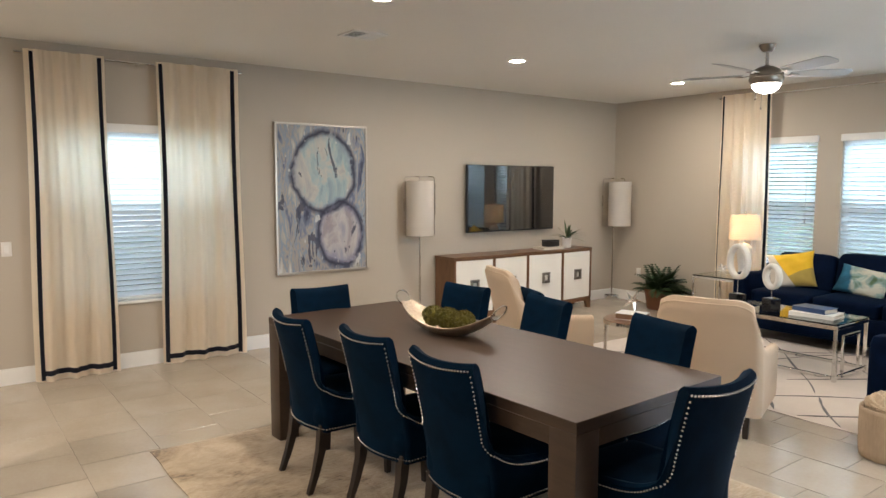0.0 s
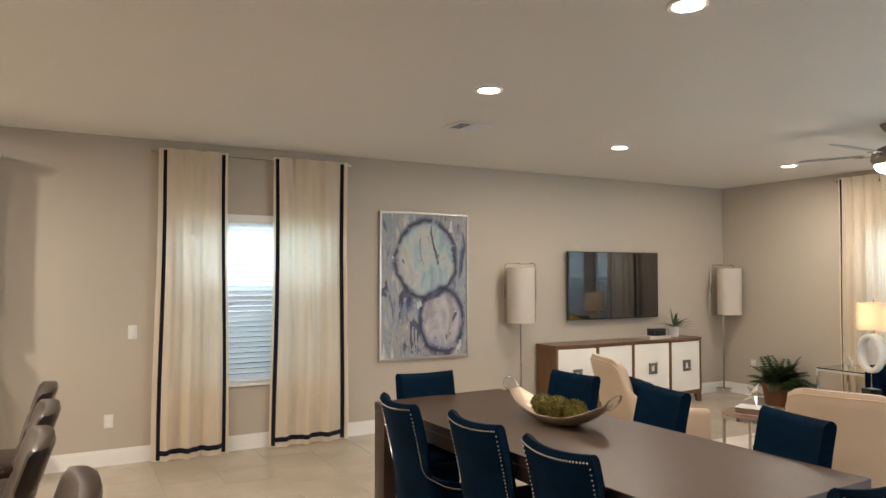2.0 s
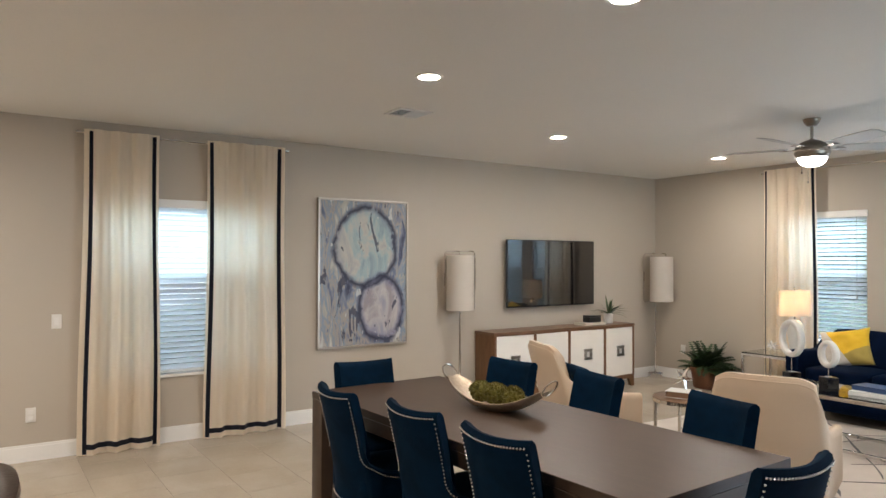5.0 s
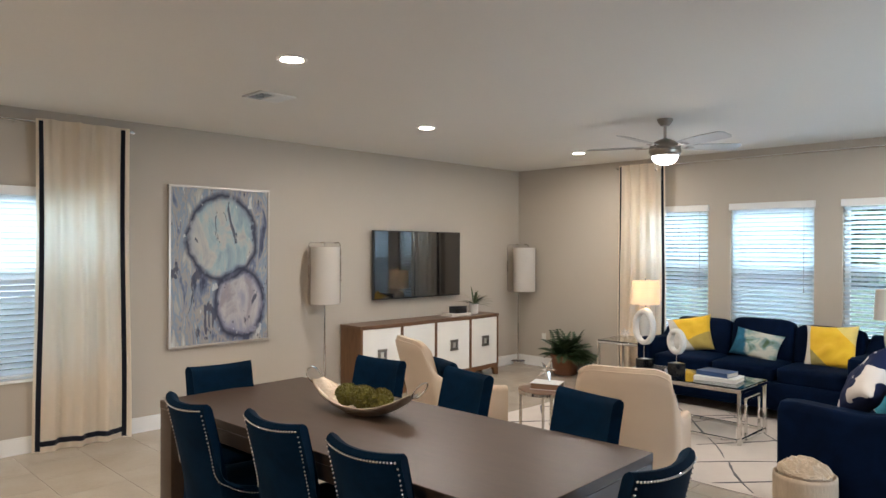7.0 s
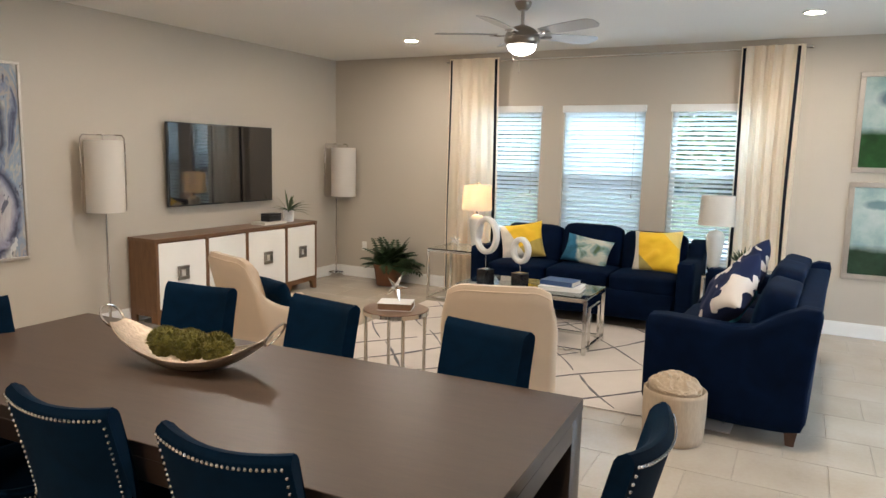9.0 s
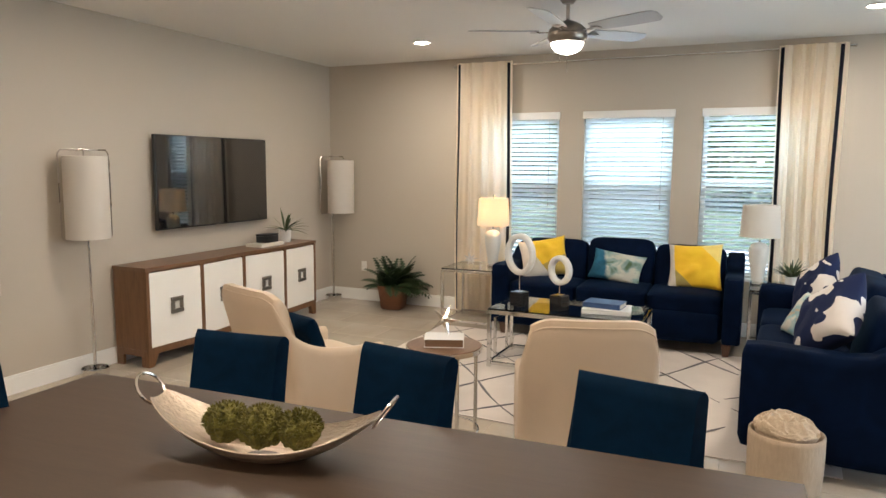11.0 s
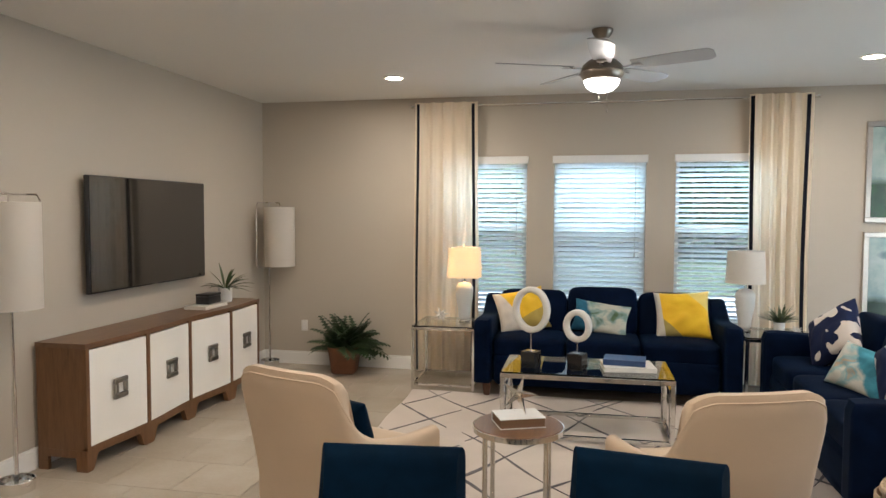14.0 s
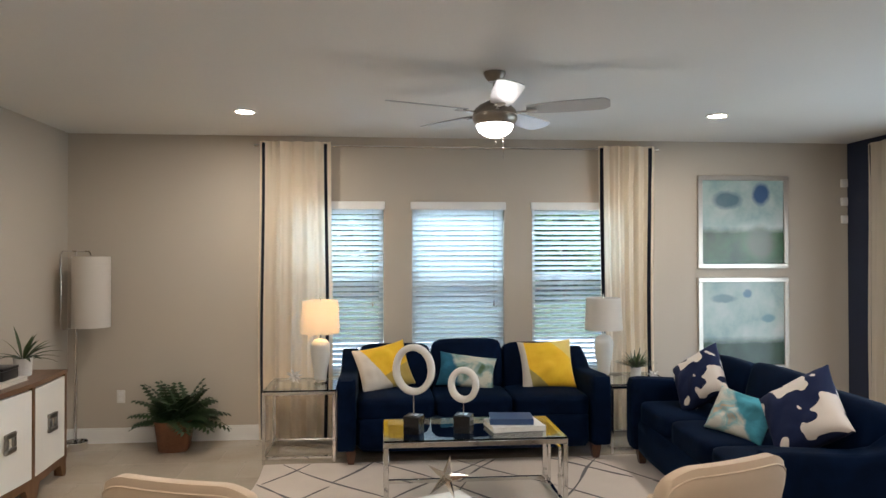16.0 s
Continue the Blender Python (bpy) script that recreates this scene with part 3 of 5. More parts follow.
def window(name, width, z0, z1, m, tilt, drop=0.0):
    """A sash window with a slatted blind; built about x = 0, room on the -y side, then posed by m."""
    root = tagged(new(name), "white framed window with a white slatted blind", "window", "", "structure")
    h = z1 - z0
    w = width / 2
    bm = B()
    for a in (-1, 1):
        box(bm, *sorted((a * w - a * 0.002, a * (w - 0.045))), 0.085, 0.13, z0 + 0.002, z1 - 0.002, 0.003, 1)
    box(bm, -w + 0.046, w - 0.046, 0.085, 0.13, z0 + 0.002, z0 + 0.05, 0.003, 1)
    box(bm, -w + 0.046, w - 0.046, 0.085, 0.13, z1 - 0.05, z1 - 0.002, 0.003, 1)
    part("window_frame", bm, "white", root)
    zm = z0 + h * 0.56
    bm = B()
    box(bm, -w + 0.046, w - 0.046, 0.075, 0.125, zm - 0.025, zm + 0.025, 0.003, 1)
    part("meeting_rail", bm, "white", root)
    for nm, a, b in (("pane", z0 + 0.051, zm - 0.026), ("pane", zm + 0.026, z1 - 0.051)):
        bm = B()
        box(bm, -w + 0.046, w - 0.046, 0.104, 0.108, a, b)
        o = part(nm, bm, "pane", root, "", 0)
        o.visible_shadow = False
    bm = B()
    box(bm, -w + 0.046, w - 0.046, 0.116, 0.1175, z0 + 0.051, zm - 0.026)
    part("insect_screen", bm, "insect_screen", root, "fine grey insect mesh", 0)
    bm = B()
    box(bm, -w - 0.015, w + 0.015, -0.03, 0.075, z0 - 0.025, z0 + 0.001, 0.004, 1)
    part("window_sill", bm, "white", root)
    # blind
    bm = B()
    box(bm, -w - 0.012, w + 0.012, -0.028, 0.03, z1 - 0.062, z1 + 0.012, 0.004, 1)
    part("valance", bm, "white", root)
    bm = B()
    sheet(bm, lambda u, v, s: (-w + 0.006 + (2 * w - 0.012) * u, (v - 0.5) * 0.05, 0.004 * (1 - (2 * v - 1) ** 2) + 0.0026 * s), 1, 4, 1)
    bmesh.ops.recalc_face_normals(bm, faces=bm.faces)
    me = bpy.data.meshes.new("slat")
    bm.to_mesh(me)
    bm.free()
    me.materials.append(M["slat"])
    n = int((h - 0.09) / 0.0475)
    for i in range(n):
        piece("slat", me, root, (0, 0.03, z1 - 0.085 - i * 0.0475), (radians(tilt) + 0.05 * math.sin(i * 1.7), 0, 0))
    bm = B()
    for cx in (-w * 0.62, w * 0.62):
        for cy in (0.006, 0.054):
            tube(bm, [(cx, cy, z1 - 0.06), (cx, cy, z0 + 0.03)], 0.0012, 4)
    part("ladder_cord", bm, "white", root)
    bm = B()
    box(bm, -w + 0.006, w - 0.006, 0.008, 0.052, z0 + 0.012, z0 + 0.03, 0.003, 1)
    part("bottom_rail", bm, "white", root)
    bm = B()
    tube(bm, [(w - 0.1, -0.005, z1 - 0.06), (w - 0.1, -0.006, z0 + h * 0.42)], 0.002, 5)
    lathe(bm, [(0.003, 0), (0.009, 0.01), (0.007, 0.04), (0.002, 0.045)], (w - 0.1, -0.006, z0 + h * 0.42 - 0.04), 8)
    part("cord_tassel", bm, "nickel", root)
    root.matrix_basis = m
    return root


window("window_1", W1[1] - W1[0], WZ0, WZ1, pose((W1[0] + W1[1]) / 2, 0, 0), -44)
window("window_2", W2[1] - W2[0], WZ0, WZ1, pose((W2[0] + W2[1]) / 2, 0, 0), -56)
window("window_3", W3[1] - W3[0], WZ0, WZ1, pose((W3[0] + W3[1]) / 2, 0, 0), -33)
window("window_4", LW[1] - LW[0], LZ0, LZ1, pose(0, (LW[0] + LW[1]) / 2, 0, 0, 0, 90), -60)

# sliding glass door in the accent wall
door = tagged(new("sliding_door_1"), "white framed sliding glass door", "sliding door", "", "structure")
for k in (0, 1):
    y0, y1 = (DOOR[0], (DOOR[0] + DOOR[1]) / 2 + 0.03) if k == 0 else ((DOOR[0] + DOOR[1]) / 2 - 0.03, DOOR[1])
    xx = XR + 0.06 + 0.04 * k
    bm = B()
    box(bm, xx, xx + 0.035, y0 + 0.002, y0 + 0.06, 0.0, 2.098)
    box(bm, xx, xx + 0.035, y1 - 0.06, y1 - 0.002, 0.0, 2.098)
    box(bm, xx, xx + 0.035, y0 + 0.061, y1 - 0.061, 0.0, 0.08)
    box(bm, xx, xx + 0.035, y0 + 0.061, y1 - 0.061, 2.03, 2.098)
    part("door_frame", bm, "white", door)
    bm = B()
    box(bm, xx + 0.015, xx + 0.02, y0 + 0.061, y1 - 0.061, 0.081, 2.029)
    part("pane", bm, "pane", door, "", 0).visible_shadow = False


# ---------------------------------------------------------------- outside
bm = B()
box(bm, -1500, 1500, -1500, 1500, -0.45, -0.25)
structure("ground", bm, "grass", "mown green lawn", "ground")


bm = B()
box(bm, -3, 11, T + 0.002, 8.5, -0.249, -0.12, 0.01, 1)
structure("patio", bm, "concrete", "pale concrete garden patio", "patio")
# unseen slab on posts, added to keep direct sun out of the sliding door
bm = B()
box(bm, XR + T + 0.01, XR + 3.4, -5.5, 0.6, 2.45, 2.6)
box(bm, XR + 3.2, XR + 3.39, -5.4, -5.2, -0.25, 2.449)
box(bm, XR + 3.2, XR + 3.39, 0.3, 0.5, -0.25, 2.449)
structure("porch_roof", bm, "white", "added unseen white slab on two posts, shades the door", "porch")


def tree(x, y, h, r, seed):
    rnd = random.Random(seed)
    root = thing("tree", "leafy green garden tree with an uneven crown", "tree", "garden trees")
    bm = B()
    tube(bm, [(0, 0, -0.3), (0.05, 0.03, h * 0.25), (0.0, 0.1, h * 0.5), (0.1, 0.05, h * 0.8)], [0.14, 0.11, 0.08, 0.03], 8)
    for i in range(6):
        a = rnd.uniform(0, 6.28)
        z = h * rnd.uniform(0.3, 0.6)
        tube(bm, [(0.02, 0.05, z), (math.cos(a) * r * 0.5, math.sin(a) * r * 0.5, z + h * 0.16), (math.cos(a) * r * 0.8, math.sin(a) * r * 0.8, z + h * 0.3)], [0.05, 0.03, 0.012], 5)
    part("trunk", bm, "bark", root)
    verts, faces = [], []
    for i in range(8500):
        a, b = rnd.uniform(0, 6.283), rnd.gauss(0, 0.5)
        k = r * rnd.uniform(0.35, 1.0) * (0.75 + 0.3 * math.sin(3 * a + seed) + 0.15 * math.sin(7 * b))
        c = Vector((k * math.cos(a), k * math.sin(a), h * 0.62 + h * 0.36 * max(-1.2, min(1.2, b))))
        u = Vector((rnd.gauss(0, 1), rnd.gauss(0, 1), rnd.gauss(0, 0.6))).normalized()
        w = u.cross(Vector((rnd.gauss(0, 1), rnd.gauss(0, 1), rnd.gauss(0, 1)))).normalized()
        s = rnd.uniform(0.12, 0.30)
        j = len(verts)
        verts += [c - u * s, c + w * s * 0.45, c + u * s, c - w * s * 0.45]
        faces.append((j, j + 1, j + 2, j + 3))
    me = bpy.data.meshes.new("crown")
    me.from_pydata(verts, [], faces)
    me.materials.append(M["foliage"])
    crown = new("crown", me)
    crown.parent = root
    root.matrix_basis = pose(x, y, -0.25, 0, 0, seed * 47)
    return root


for i, (tx, ty, th, tr) in enumerate(((-9, 27, 8, 3.2), (-3.5, 30, 9, 3.6), (7.0, 25, 8, 3.4), (10.5, 22, 8.5, 3.6), (14.5, 27, 9, 3.8))):
    tree(tx, ty, th, tr, i + 1)


def hedge(name, x0, x1, y0, y1, z1, count, seed, big=1.0):
    rnd = random.Random(seed)
    verts, faces = [], []
    for i in range(count):
        c = Vector((rnd.uniform(x0, x1), rnd.uniform(y0, y1), -0.25 + (z1 + 0.25) * rnd.random() ** 0.7))
        c.z += 0.12 * math.sin(c.x * 3.1 + c.y * 2.3)
        u = Vector((rnd.gauss(0, 1), rnd.gauss(0, 1), rnd.gauss(0, 0.8))).normalized()
        w = u.cross(Vector((rnd.gauss(0, 1), rnd.gauss(0, 1), rnd.gauss(0, 1)))).normalized()
        s = rnd.uniform(0.06, 0.13) * big
        j = len(verts)
        verts += [c - u * s, c + w * s * 0.5, c + u * s, c - w * s * 0.5]
        faces.append((j, j + 1, j + 2, j + 3))
    me = bpy.data.meshes.new(name)
    me.from_pydata(verts, [], faces)
    me.materials.append(M["foliage"])
    return tagged(new(name, me), "dense green garden hedge", "hedge", "", "stuff")


hedge("hedge", -5.0, -3.9, -9.5, -2.5, 0.95, 5000, 5)
hedge("hedge", -22, 28, 31, 34, 6.0, 22000, 6, 3.2)

house = thing("neighbour_house", "pale stucco neighbouring house with a grey roof", "house")
bm = B()
box(bm, -15, -7.0, -16, 2, -0.25, 3.2)
part("wall", bm, "stucco", house)
bm = B()
loft(bm, [[(-15.5, y, 3.15), (-6.6, y, 3.15), (-11.5, y, 5.2)] for y in (-16.5, 2.5)])
part("roof", bm, "roof", house, "", 20)
# ---------------------------------------------------------------- ceiling fixtures
for dx, dy in DOWNLIGHTS:
    root = thing("downlight", "round recessed ceiling downlight, switched on", "downlight", "ceiling downlights")
    bm = B()
    lathe(bm, [(0.075, -0.001), (0.088, -0.001), (0.09, -0.007), (0.086, -0.011), (0.077, -0.009)], (0, 0, 0), 32)
    part("trim_ring", bm, "plate", root)
    bm = B()
    lathe(bm, [(0.0755, -0.002), (0.0755, -0.007), (0.055, -0.011), (0.001, -0.013)], (0, 0, 0), 32)
    part("lens", bm, "bulb", root)
    root.matrix_basis = pose(dx, dy, H)

vent = thing("ceiling_vent", "white louvred air vent set in the ceiling", "vent")
bm = B()
for a, b, c, d in ((-0.15, 0.15, -0.13, -0.108), (-0.15, 0.15, 0.108, 0.13), (-0.15, -0.128, -0.107, 0.107), (0.128, 0.15, -0.107, 0.107), (-0.010, 0.010, -0.107, 0.107)):
    box(bm, a, b, c, d, -0.014, -0.001, 0.003, 1)
part("frame", bm, "plate", vent)
bm = B()
box(bm, -0.127, 0.127, -0.106, 0.106, -0.0035, -0.001)
part("backing", bm, "black", vent)
for half in (-1, 1):
    for i in range(8):
        bm = B()
        sheet(bm, lambda u, v, s: (half * (0.012 + 0.113 * u), (v - 0.5) * 0.016, 0.002 * s), 1, 1, 1)
        o = part("slat", bm, "plate", vent, "", 0)
        o.location = (0, -0.094 + i * 0.0268, -0.012)
        o.rotation_euler = (radians(14 if half < 0 else -50), 0, 0)
vent.matrix_basis = pose(1.788, -5.14, H, 0, 0, 90)


def ceiling_fan():
    root = thing("ceiling_fan", "brushed nickel ceiling fan with five silver blades and lit glass bowl", "ceiling fan")
    bm = B()
    lathe(bm, [(0.001, -0.001), (0.066, -0.001), (0.066, -0.012), (0.056, -0.034), (0.040, -0.052), (0.036, -0.058), (0.014, -0.060)], n=28)
    part("canopy", bm, "fan_nickel", root)
    bm = B()
    lathe(bm, [(0.013, -0.05), (0.013, -0.16), (0.022, -0.165), (0.03, -0.18)], n=14)
    part("downrod", bm, "nickel", root)
    bm = B()
    lathe(bm, [(0.02, -0.17), (0.05, -0.175), (0.09, -0.195), (0.123, -0.225), (0.132, -0.25), (0.132, -0.256), (0.126, -0.258), (0.126, -0.264), (0.134, -0.266),
               (0.134, -0.285), (0.122, -0.305), (0.112, -0.315), (0.001, -0.316)], n=40)
    part("motor_housing", bm, "fan_nickel", root)
    bm = B()
    lathe(bm, [(0.110, -0.317), (0.110, -0.325), (0.098, -0.352), (0.072, -0.374), (0.04, -0.386), (0.001, -0.39)], n=36)
    part("light_bowl", bm, "fan_glass", root)
    bm = B()

    def bl(u, v, s):
        x = 0.19 + 0.48 * u
        w = (0.052 + 0.022 * math.sin(min(1, u * 1.6) * math.pi / 2)) * (1.0 if u < 0.9 else math.sqrt(max(0.0, 1 - ((u - 0.9) / 0.1) ** 2 * 0.75)))
        y = (v - 0.5) * 2 * w
        return (x, y, -y * 0.22 + 0.006 * s + 0.01 * u)

    sheet(bm, bl, 20, 6, 1)
    bmesh.ops.recalc_face_normals(bm, faces=bm.faces)
    me = bpy.data.meshes.new("blade")
    bm.to_mesh(me)
    bm.free()
    me.materials.append(M["blade"])
    me.shade_smooth()
    me.set_sharp_from_angle(angle=radians(40))
    bm = B()
    box(bm, 0.11, 0.24, -0.014, 0.014, -0.006, 0.0, 0.003, 1)
    box(bm, 0.19, 0.25, -0.03, 0.03, -0.002, 0.0045, 0.002, 1)
    me2 = bpy.data.meshes.new("blade_arm")
    bm.to_mesh(me2)
    bm.free()
    me2.materials.append(M["nickel"])
    for k in range(5):
        a = radians(-92 + 72 * k)
        piece("blade", me, root, (0, 0, -0.235), (0, 0, a))
        piece("blade_arm", me2, root, (0, 0, -0.242), (0, 0, a))
    for dx, ln in ((0.03, 0.21), (-0.02, 0.13)):
        bm = B()
        tube(bm, [(dx, -0.118, -0.30), (dx, -0.12, -0.30 - ln)], 0.0016, 5)
        lathe(bm, [(0.002, 0), (0.006, 0.006), (0.006, 0.014), (0.002, 0.02)], (dx, -0.12, -0.31 - ln - 0.012), 8)
        part("pull_chain", bm, "nickel", root)
    root.matrix_basis = pose(3.436, -2.325, H)


ceiling_fan()


# ---------------------------------------------------------------- curtains
def curtain(width, z0, z1, m, folds, seed, flare=1.1, hem=True, bands=(0.05, 0.93), label="cream linen curtain panel with navy border bands"):
    """A hanging panel about x = 0, room on the -y side."""
    root = thing("curtain", label, "curtain", "window curtains")
    rnd = random.Random(seed)
    ph = [rnd.uniform(0, 6.28) for _ in range(4)]

    def at(u, v, off=0.0):
        # v 0 at the floor, 1 at the heading
        w = width * (flare + (1 - flare) * v ** 0.8)
        k = 1 - 0.45 * v
        amp = 0.020 + 0.012 * (1 - v)
        y = amp * math.sin(2 * math.pi * folds * u + ph[0] + 0.5 * math.sin(3 * v + ph[1])) + 0.4 * amp * math.sin(2 * math.pi * folds * 2.3 * u + ph[2] + v)
        y *= 0.55 + 0.45 * math.sin(math.pi * min(1, max(0, u)) * 0.9 + 0.15)
        x = (u - 0.5) * w + 0.012 * math.sin(5 * v + ph[3] + 3 * u) * k
        pinch = smooth((v - 0.86) / 0.12)
        y += 0.010 * pinch * max(0.0, math.cos(2 * math.pi * (folds * 2) * u + ph[1])) ** 3 * -1
        return (x, y - off, z0 + (z1 - z0) * v)

    bm = B()
    sheet(bm, lambda u, v: at(u, v), 90, 40)
    part("panel", bm, "curtain", root, "", 80)
    for b in bands:
        bm = B()
        hw = 0.0145 / width
        sheet(bm, lambda u, v, s: at(b - hw + 2 * hw * u, 0.004 + 0.99 * v, 0.003 + (-0.006 if s else 0)), 4, 40, 1)
        part("border_band", bm, "navy_band", root, "", 80)
    if hem:
        bm = B()
        sheet(bm, lambda u, v, s: at(bands[0] + (bands[1] - bands[0]) * u, 0.018 + 0.016 * v, 0.0036 + (-0.0072 if s else 0)), 80, 2, 1)
        part("border_band", bm, "navy_band", root, "", 80)
    root.matrix_basis = m
    return root


curtain(0.585, 0.008, 2.665, pose(0.11, -6.912, 0, 0, 0, 90), 3.2, 3, 1.06, True, (0.09, 0.94))
curtain(0.72, 0.008, 2.665, pose(0.11, -5.855, 0, 0, 0, 90), 3.4, 8, 1.02, True, (0.05, 0.93))
curtain(0.645, 0.015, 2.685, pose(2.0, -0.105, 0), 4.2, 11, 1.0, False, (0.055, 0.92))
curtain(0.53, 0.015, 2.68, pose(5.062, -0.105, 0), 5.0, 14, 1.0, False, (0.05, 0.90))
curtain(0.75, 0.015, 2.68, pose(XR - 0.11, -0.80, 0, 0, 0, -90), 5.0, 21, 1.0, False, (0.05, 0.9))


def curtain_rod(p0, p1, brackets, normal):
    root = thing("curtain_rod", "slim polished chrome curtain rod on wall brackets", "curtain rod")
    bm = B()
    tube(bm, [p0, p1], 0.0095, 12)
    part("rod", bm, "chrome", root)
    d = (Vector(p1) - Vector(p0)).normalized()
    for p, s in ((p0, -1), (p1, 1)):
        bm = B()
        tube(bm, [Vector(p), Vector(p) + d * s * 0.03], 0.014, 12)
        part("finial", bm, "chrome", root)
    for t in brackets:
        q = Vector(p0).lerp(Vector(p1), t)
        bm = B()
        tube(bm, [q - Vector((0, 0, 0.012)), q - Vector((0, 0, 0.014)) + Vector(normal)], 0.006, 8)
        part("bracket", bm, "chrome", root)
    return root


curtain_rod((0.062, -7.23, 2.642), (0.062, -5.47, 2.642), (0.04, 0.5, 0.96), (-0.061, 0, 0))
curtain_rod((1.66, -0.058, 2.655), (5.36, -0.058, 2.655), (0.02, 0.5, 0.98), (0, 0.057, 0))


# ---------------------------------------------------------------- wall pieces
def framed(name, label, w, h, material, m, frame_w=0.02, depth=0.045, mat_w=0.0, glazed=False, face="frame_silver"):
    """A picture about its own centre in x, y, facing +z."""
    root = thing(name, label, "picture")
    for a, b, c, d in ((-w / 2, w / 2, h / 2 - frame_w, h / 2), (-w / 2, w / 2, -h / 2, -h / 2 + frame_w),
                       (-w / 2, -w / 2 + frame_w, -h / 2 + frame_w, h / 2 - frame_w), (w / 2 - frame_w, w / 2, -h / 2 + frame_w, h / 2 - frame_w)):
        bm = B()
        box(bm, a, b, c, d, 0.002, depth, 0.003, 1)
        part("frame_rail", bm, face, root)
    bm = B()
    box(bm, -w / 2 + frame_w, w / 2 - frame_w, -h / 2 + frame_w, h / 2 - frame_w, 0.004, depth - 0.016)
    part("backing", bm, "white", root)
    bm = B()
    g = frame_w + mat_w
    box(bm, -w / 2 + g + 0.001, w / 2 - g - 0.001, -h / 2 + g + 0.001, h / 2 - g - 0.001, depth - 0.0155, depth - 0.012)
    part("canvas", bm, material, root, "", 0)
    root.matrix_basis = m
    return root


framed("painting", "tall abstract canvas of dark loops on pale blue, silver frame", 1.036, 1.51, "art_blue", pose(0, -4.602, 1.467, 90, 0, 90))
framed("framed_print", "framed abstract print, pale mint over dark green", 0.91, 0.894, "art_top", pose(6.246, 0, 1.976, 90, 0, 0), 0.045, 0.03, 0.0, True)
framed("framed_print", "framed abstract print, pale haze over green shore", 0.91, 0.89, "art_low", pose(6.246, 0, 0.997, 90, 0, 0), 0.045, 0.03, 0.0, True)


def wall_plate(p, rz, kind):
    root = thing("wall_plate", "white plastic light switch plate on the wall" if kind == "switch" else "white plastic power outlet plate on the wall", "switch" if kind == "switch" else "outlet")
    bm = B()
    box(bm, -0.036, 0.036, -0.007, -0.001, -0.058, 0.058, 0.003, 2)
    part("plate", bm, "plate", root)
    if kind == "switch":
        bm = B()
        box(bm, -0.017, 0.017, -0.011, -0.0072, -0.033, 0.033, 0.002, 1)
        part("rocker", bm, "white", root)
    else:
        for z in (-0.024, 0.024):
            bm = B()
            box(bm, -0.017, 0.017, -0.0095, -0.0072, z - 0.016, z + 0.016, 0.002, 1)
            part("socket", bm, "white", root)
    root.matrix_basis = pose(*p, 0, 0, rz)


wall_plate((0, -7.374, 1.096), 90, "switch")
wall_plate((0, -7.546, 0.363), 90, "outlet")
wall_plate((0.46, 0, 0.41), 0, "outlet")
for z in (2.36, 2.18, 2.005):
    root = thing("wall_sensor", "small white plastic box on the wall near the corner", "wall box")
    bm = B()
    box(bm, -0.032, 0.032, -0.03, -0.001, -0.04, 0.04, 0.006, 2)
    part("case", bm, "plate", root)
    bm = B()
    box(bm, -0.02, 0.02, -0.0335, -0.0305, -0.012, 0.012, 0.001, 1)
    part("cover", bm, "white", root)
    root.matrix_basis = pose(7.285, 0, z)

# television
tv = thing("television", "large black flat television mounted on the wall", "television")
bm = B()
box(bm, -0.72, 0.72, -0.404, 0.404, 0.04, 0.075, 0.006, 2)
part("case", bm, "black", tv)
bm = B()
box(bm, -0.711, 0.711, -0.391, 0.397, 0.0755, 0.079)
part("screen", bm, "screen", tv, "", 0)
bm = B()
box(bm, -0.2, 0.2, -0.15, 0.15, 0.001, 0.039)
part("wall_mount", bm, "black", tv)
bm = B()
box(bm, -0.03, 0.03, -0.4015, -0.3945, 0.0755, 0.078)
part("badge", bm, "pewter", tv)
tv.matrix_basis = pose(0.012, -2.033, 1.446, 90, 0, 90)


# ---------------------------------------------------------------- dining area
def dining_table(x0, x1, y0, y1, z):
    root = thing("dining_table", "long dark-stained parsons dining table on a cream rug", "table")
    bm = B()
    box(bm, x0, x1, y0, y1, z - 0.045, z, 0.002, 1)
    part("tabletop", bm, "table", root)
    a = 0.13
    for nm, p in (("apron", (x0 + a, x1 - a, y0 + 0.0005, y0 + 0.03)), ("apron", (x0 + a, x1 - a, y1 - 0.03, y1 - 0.0005)),
                  ("apron", (x0 + 0.0005, x0 + 0.03, y0 + a, y1 - a)), ("apron", (x1 - 0.03, x1 - 0.0005, y0 + a, y1 - a))):
        bm = B()
        box(bm, *p, z - 0.115, z - 0.0455, 0.002, 1)
        part(nm, bm, "table", root)
    for lx in (x0 + 0.001, x1 - a - 0.001):
        for ly in (y0 + 0.001, y1 - a - 0.001):
            bm = B()
            box(bm, lx, lx + a, ly, ly + a, 0.013, z - 0.0455, 0.004, 2)
            part("leg", bm, "table", root)
    return root


TZ = 0.783
SET = pose(3.58, -5.637, 0, 0, 0, 2.3)
dining_table(-1.246, 1.246, -0.486, 0.486, TZ).matrix_basis = SET

bm = B()
sheet(bm, lambda u, v, s: (2.16 + 2.92 * u + 0.004 * math.sin(v * 23), -6.86 + 2.47 * v + 0.004 * math.sin(u * 31), 0.002 + 0.010 * s * (1 if 0 < u < 1 and 0 < v < 1 else 0.5)), 60, 50, 1)
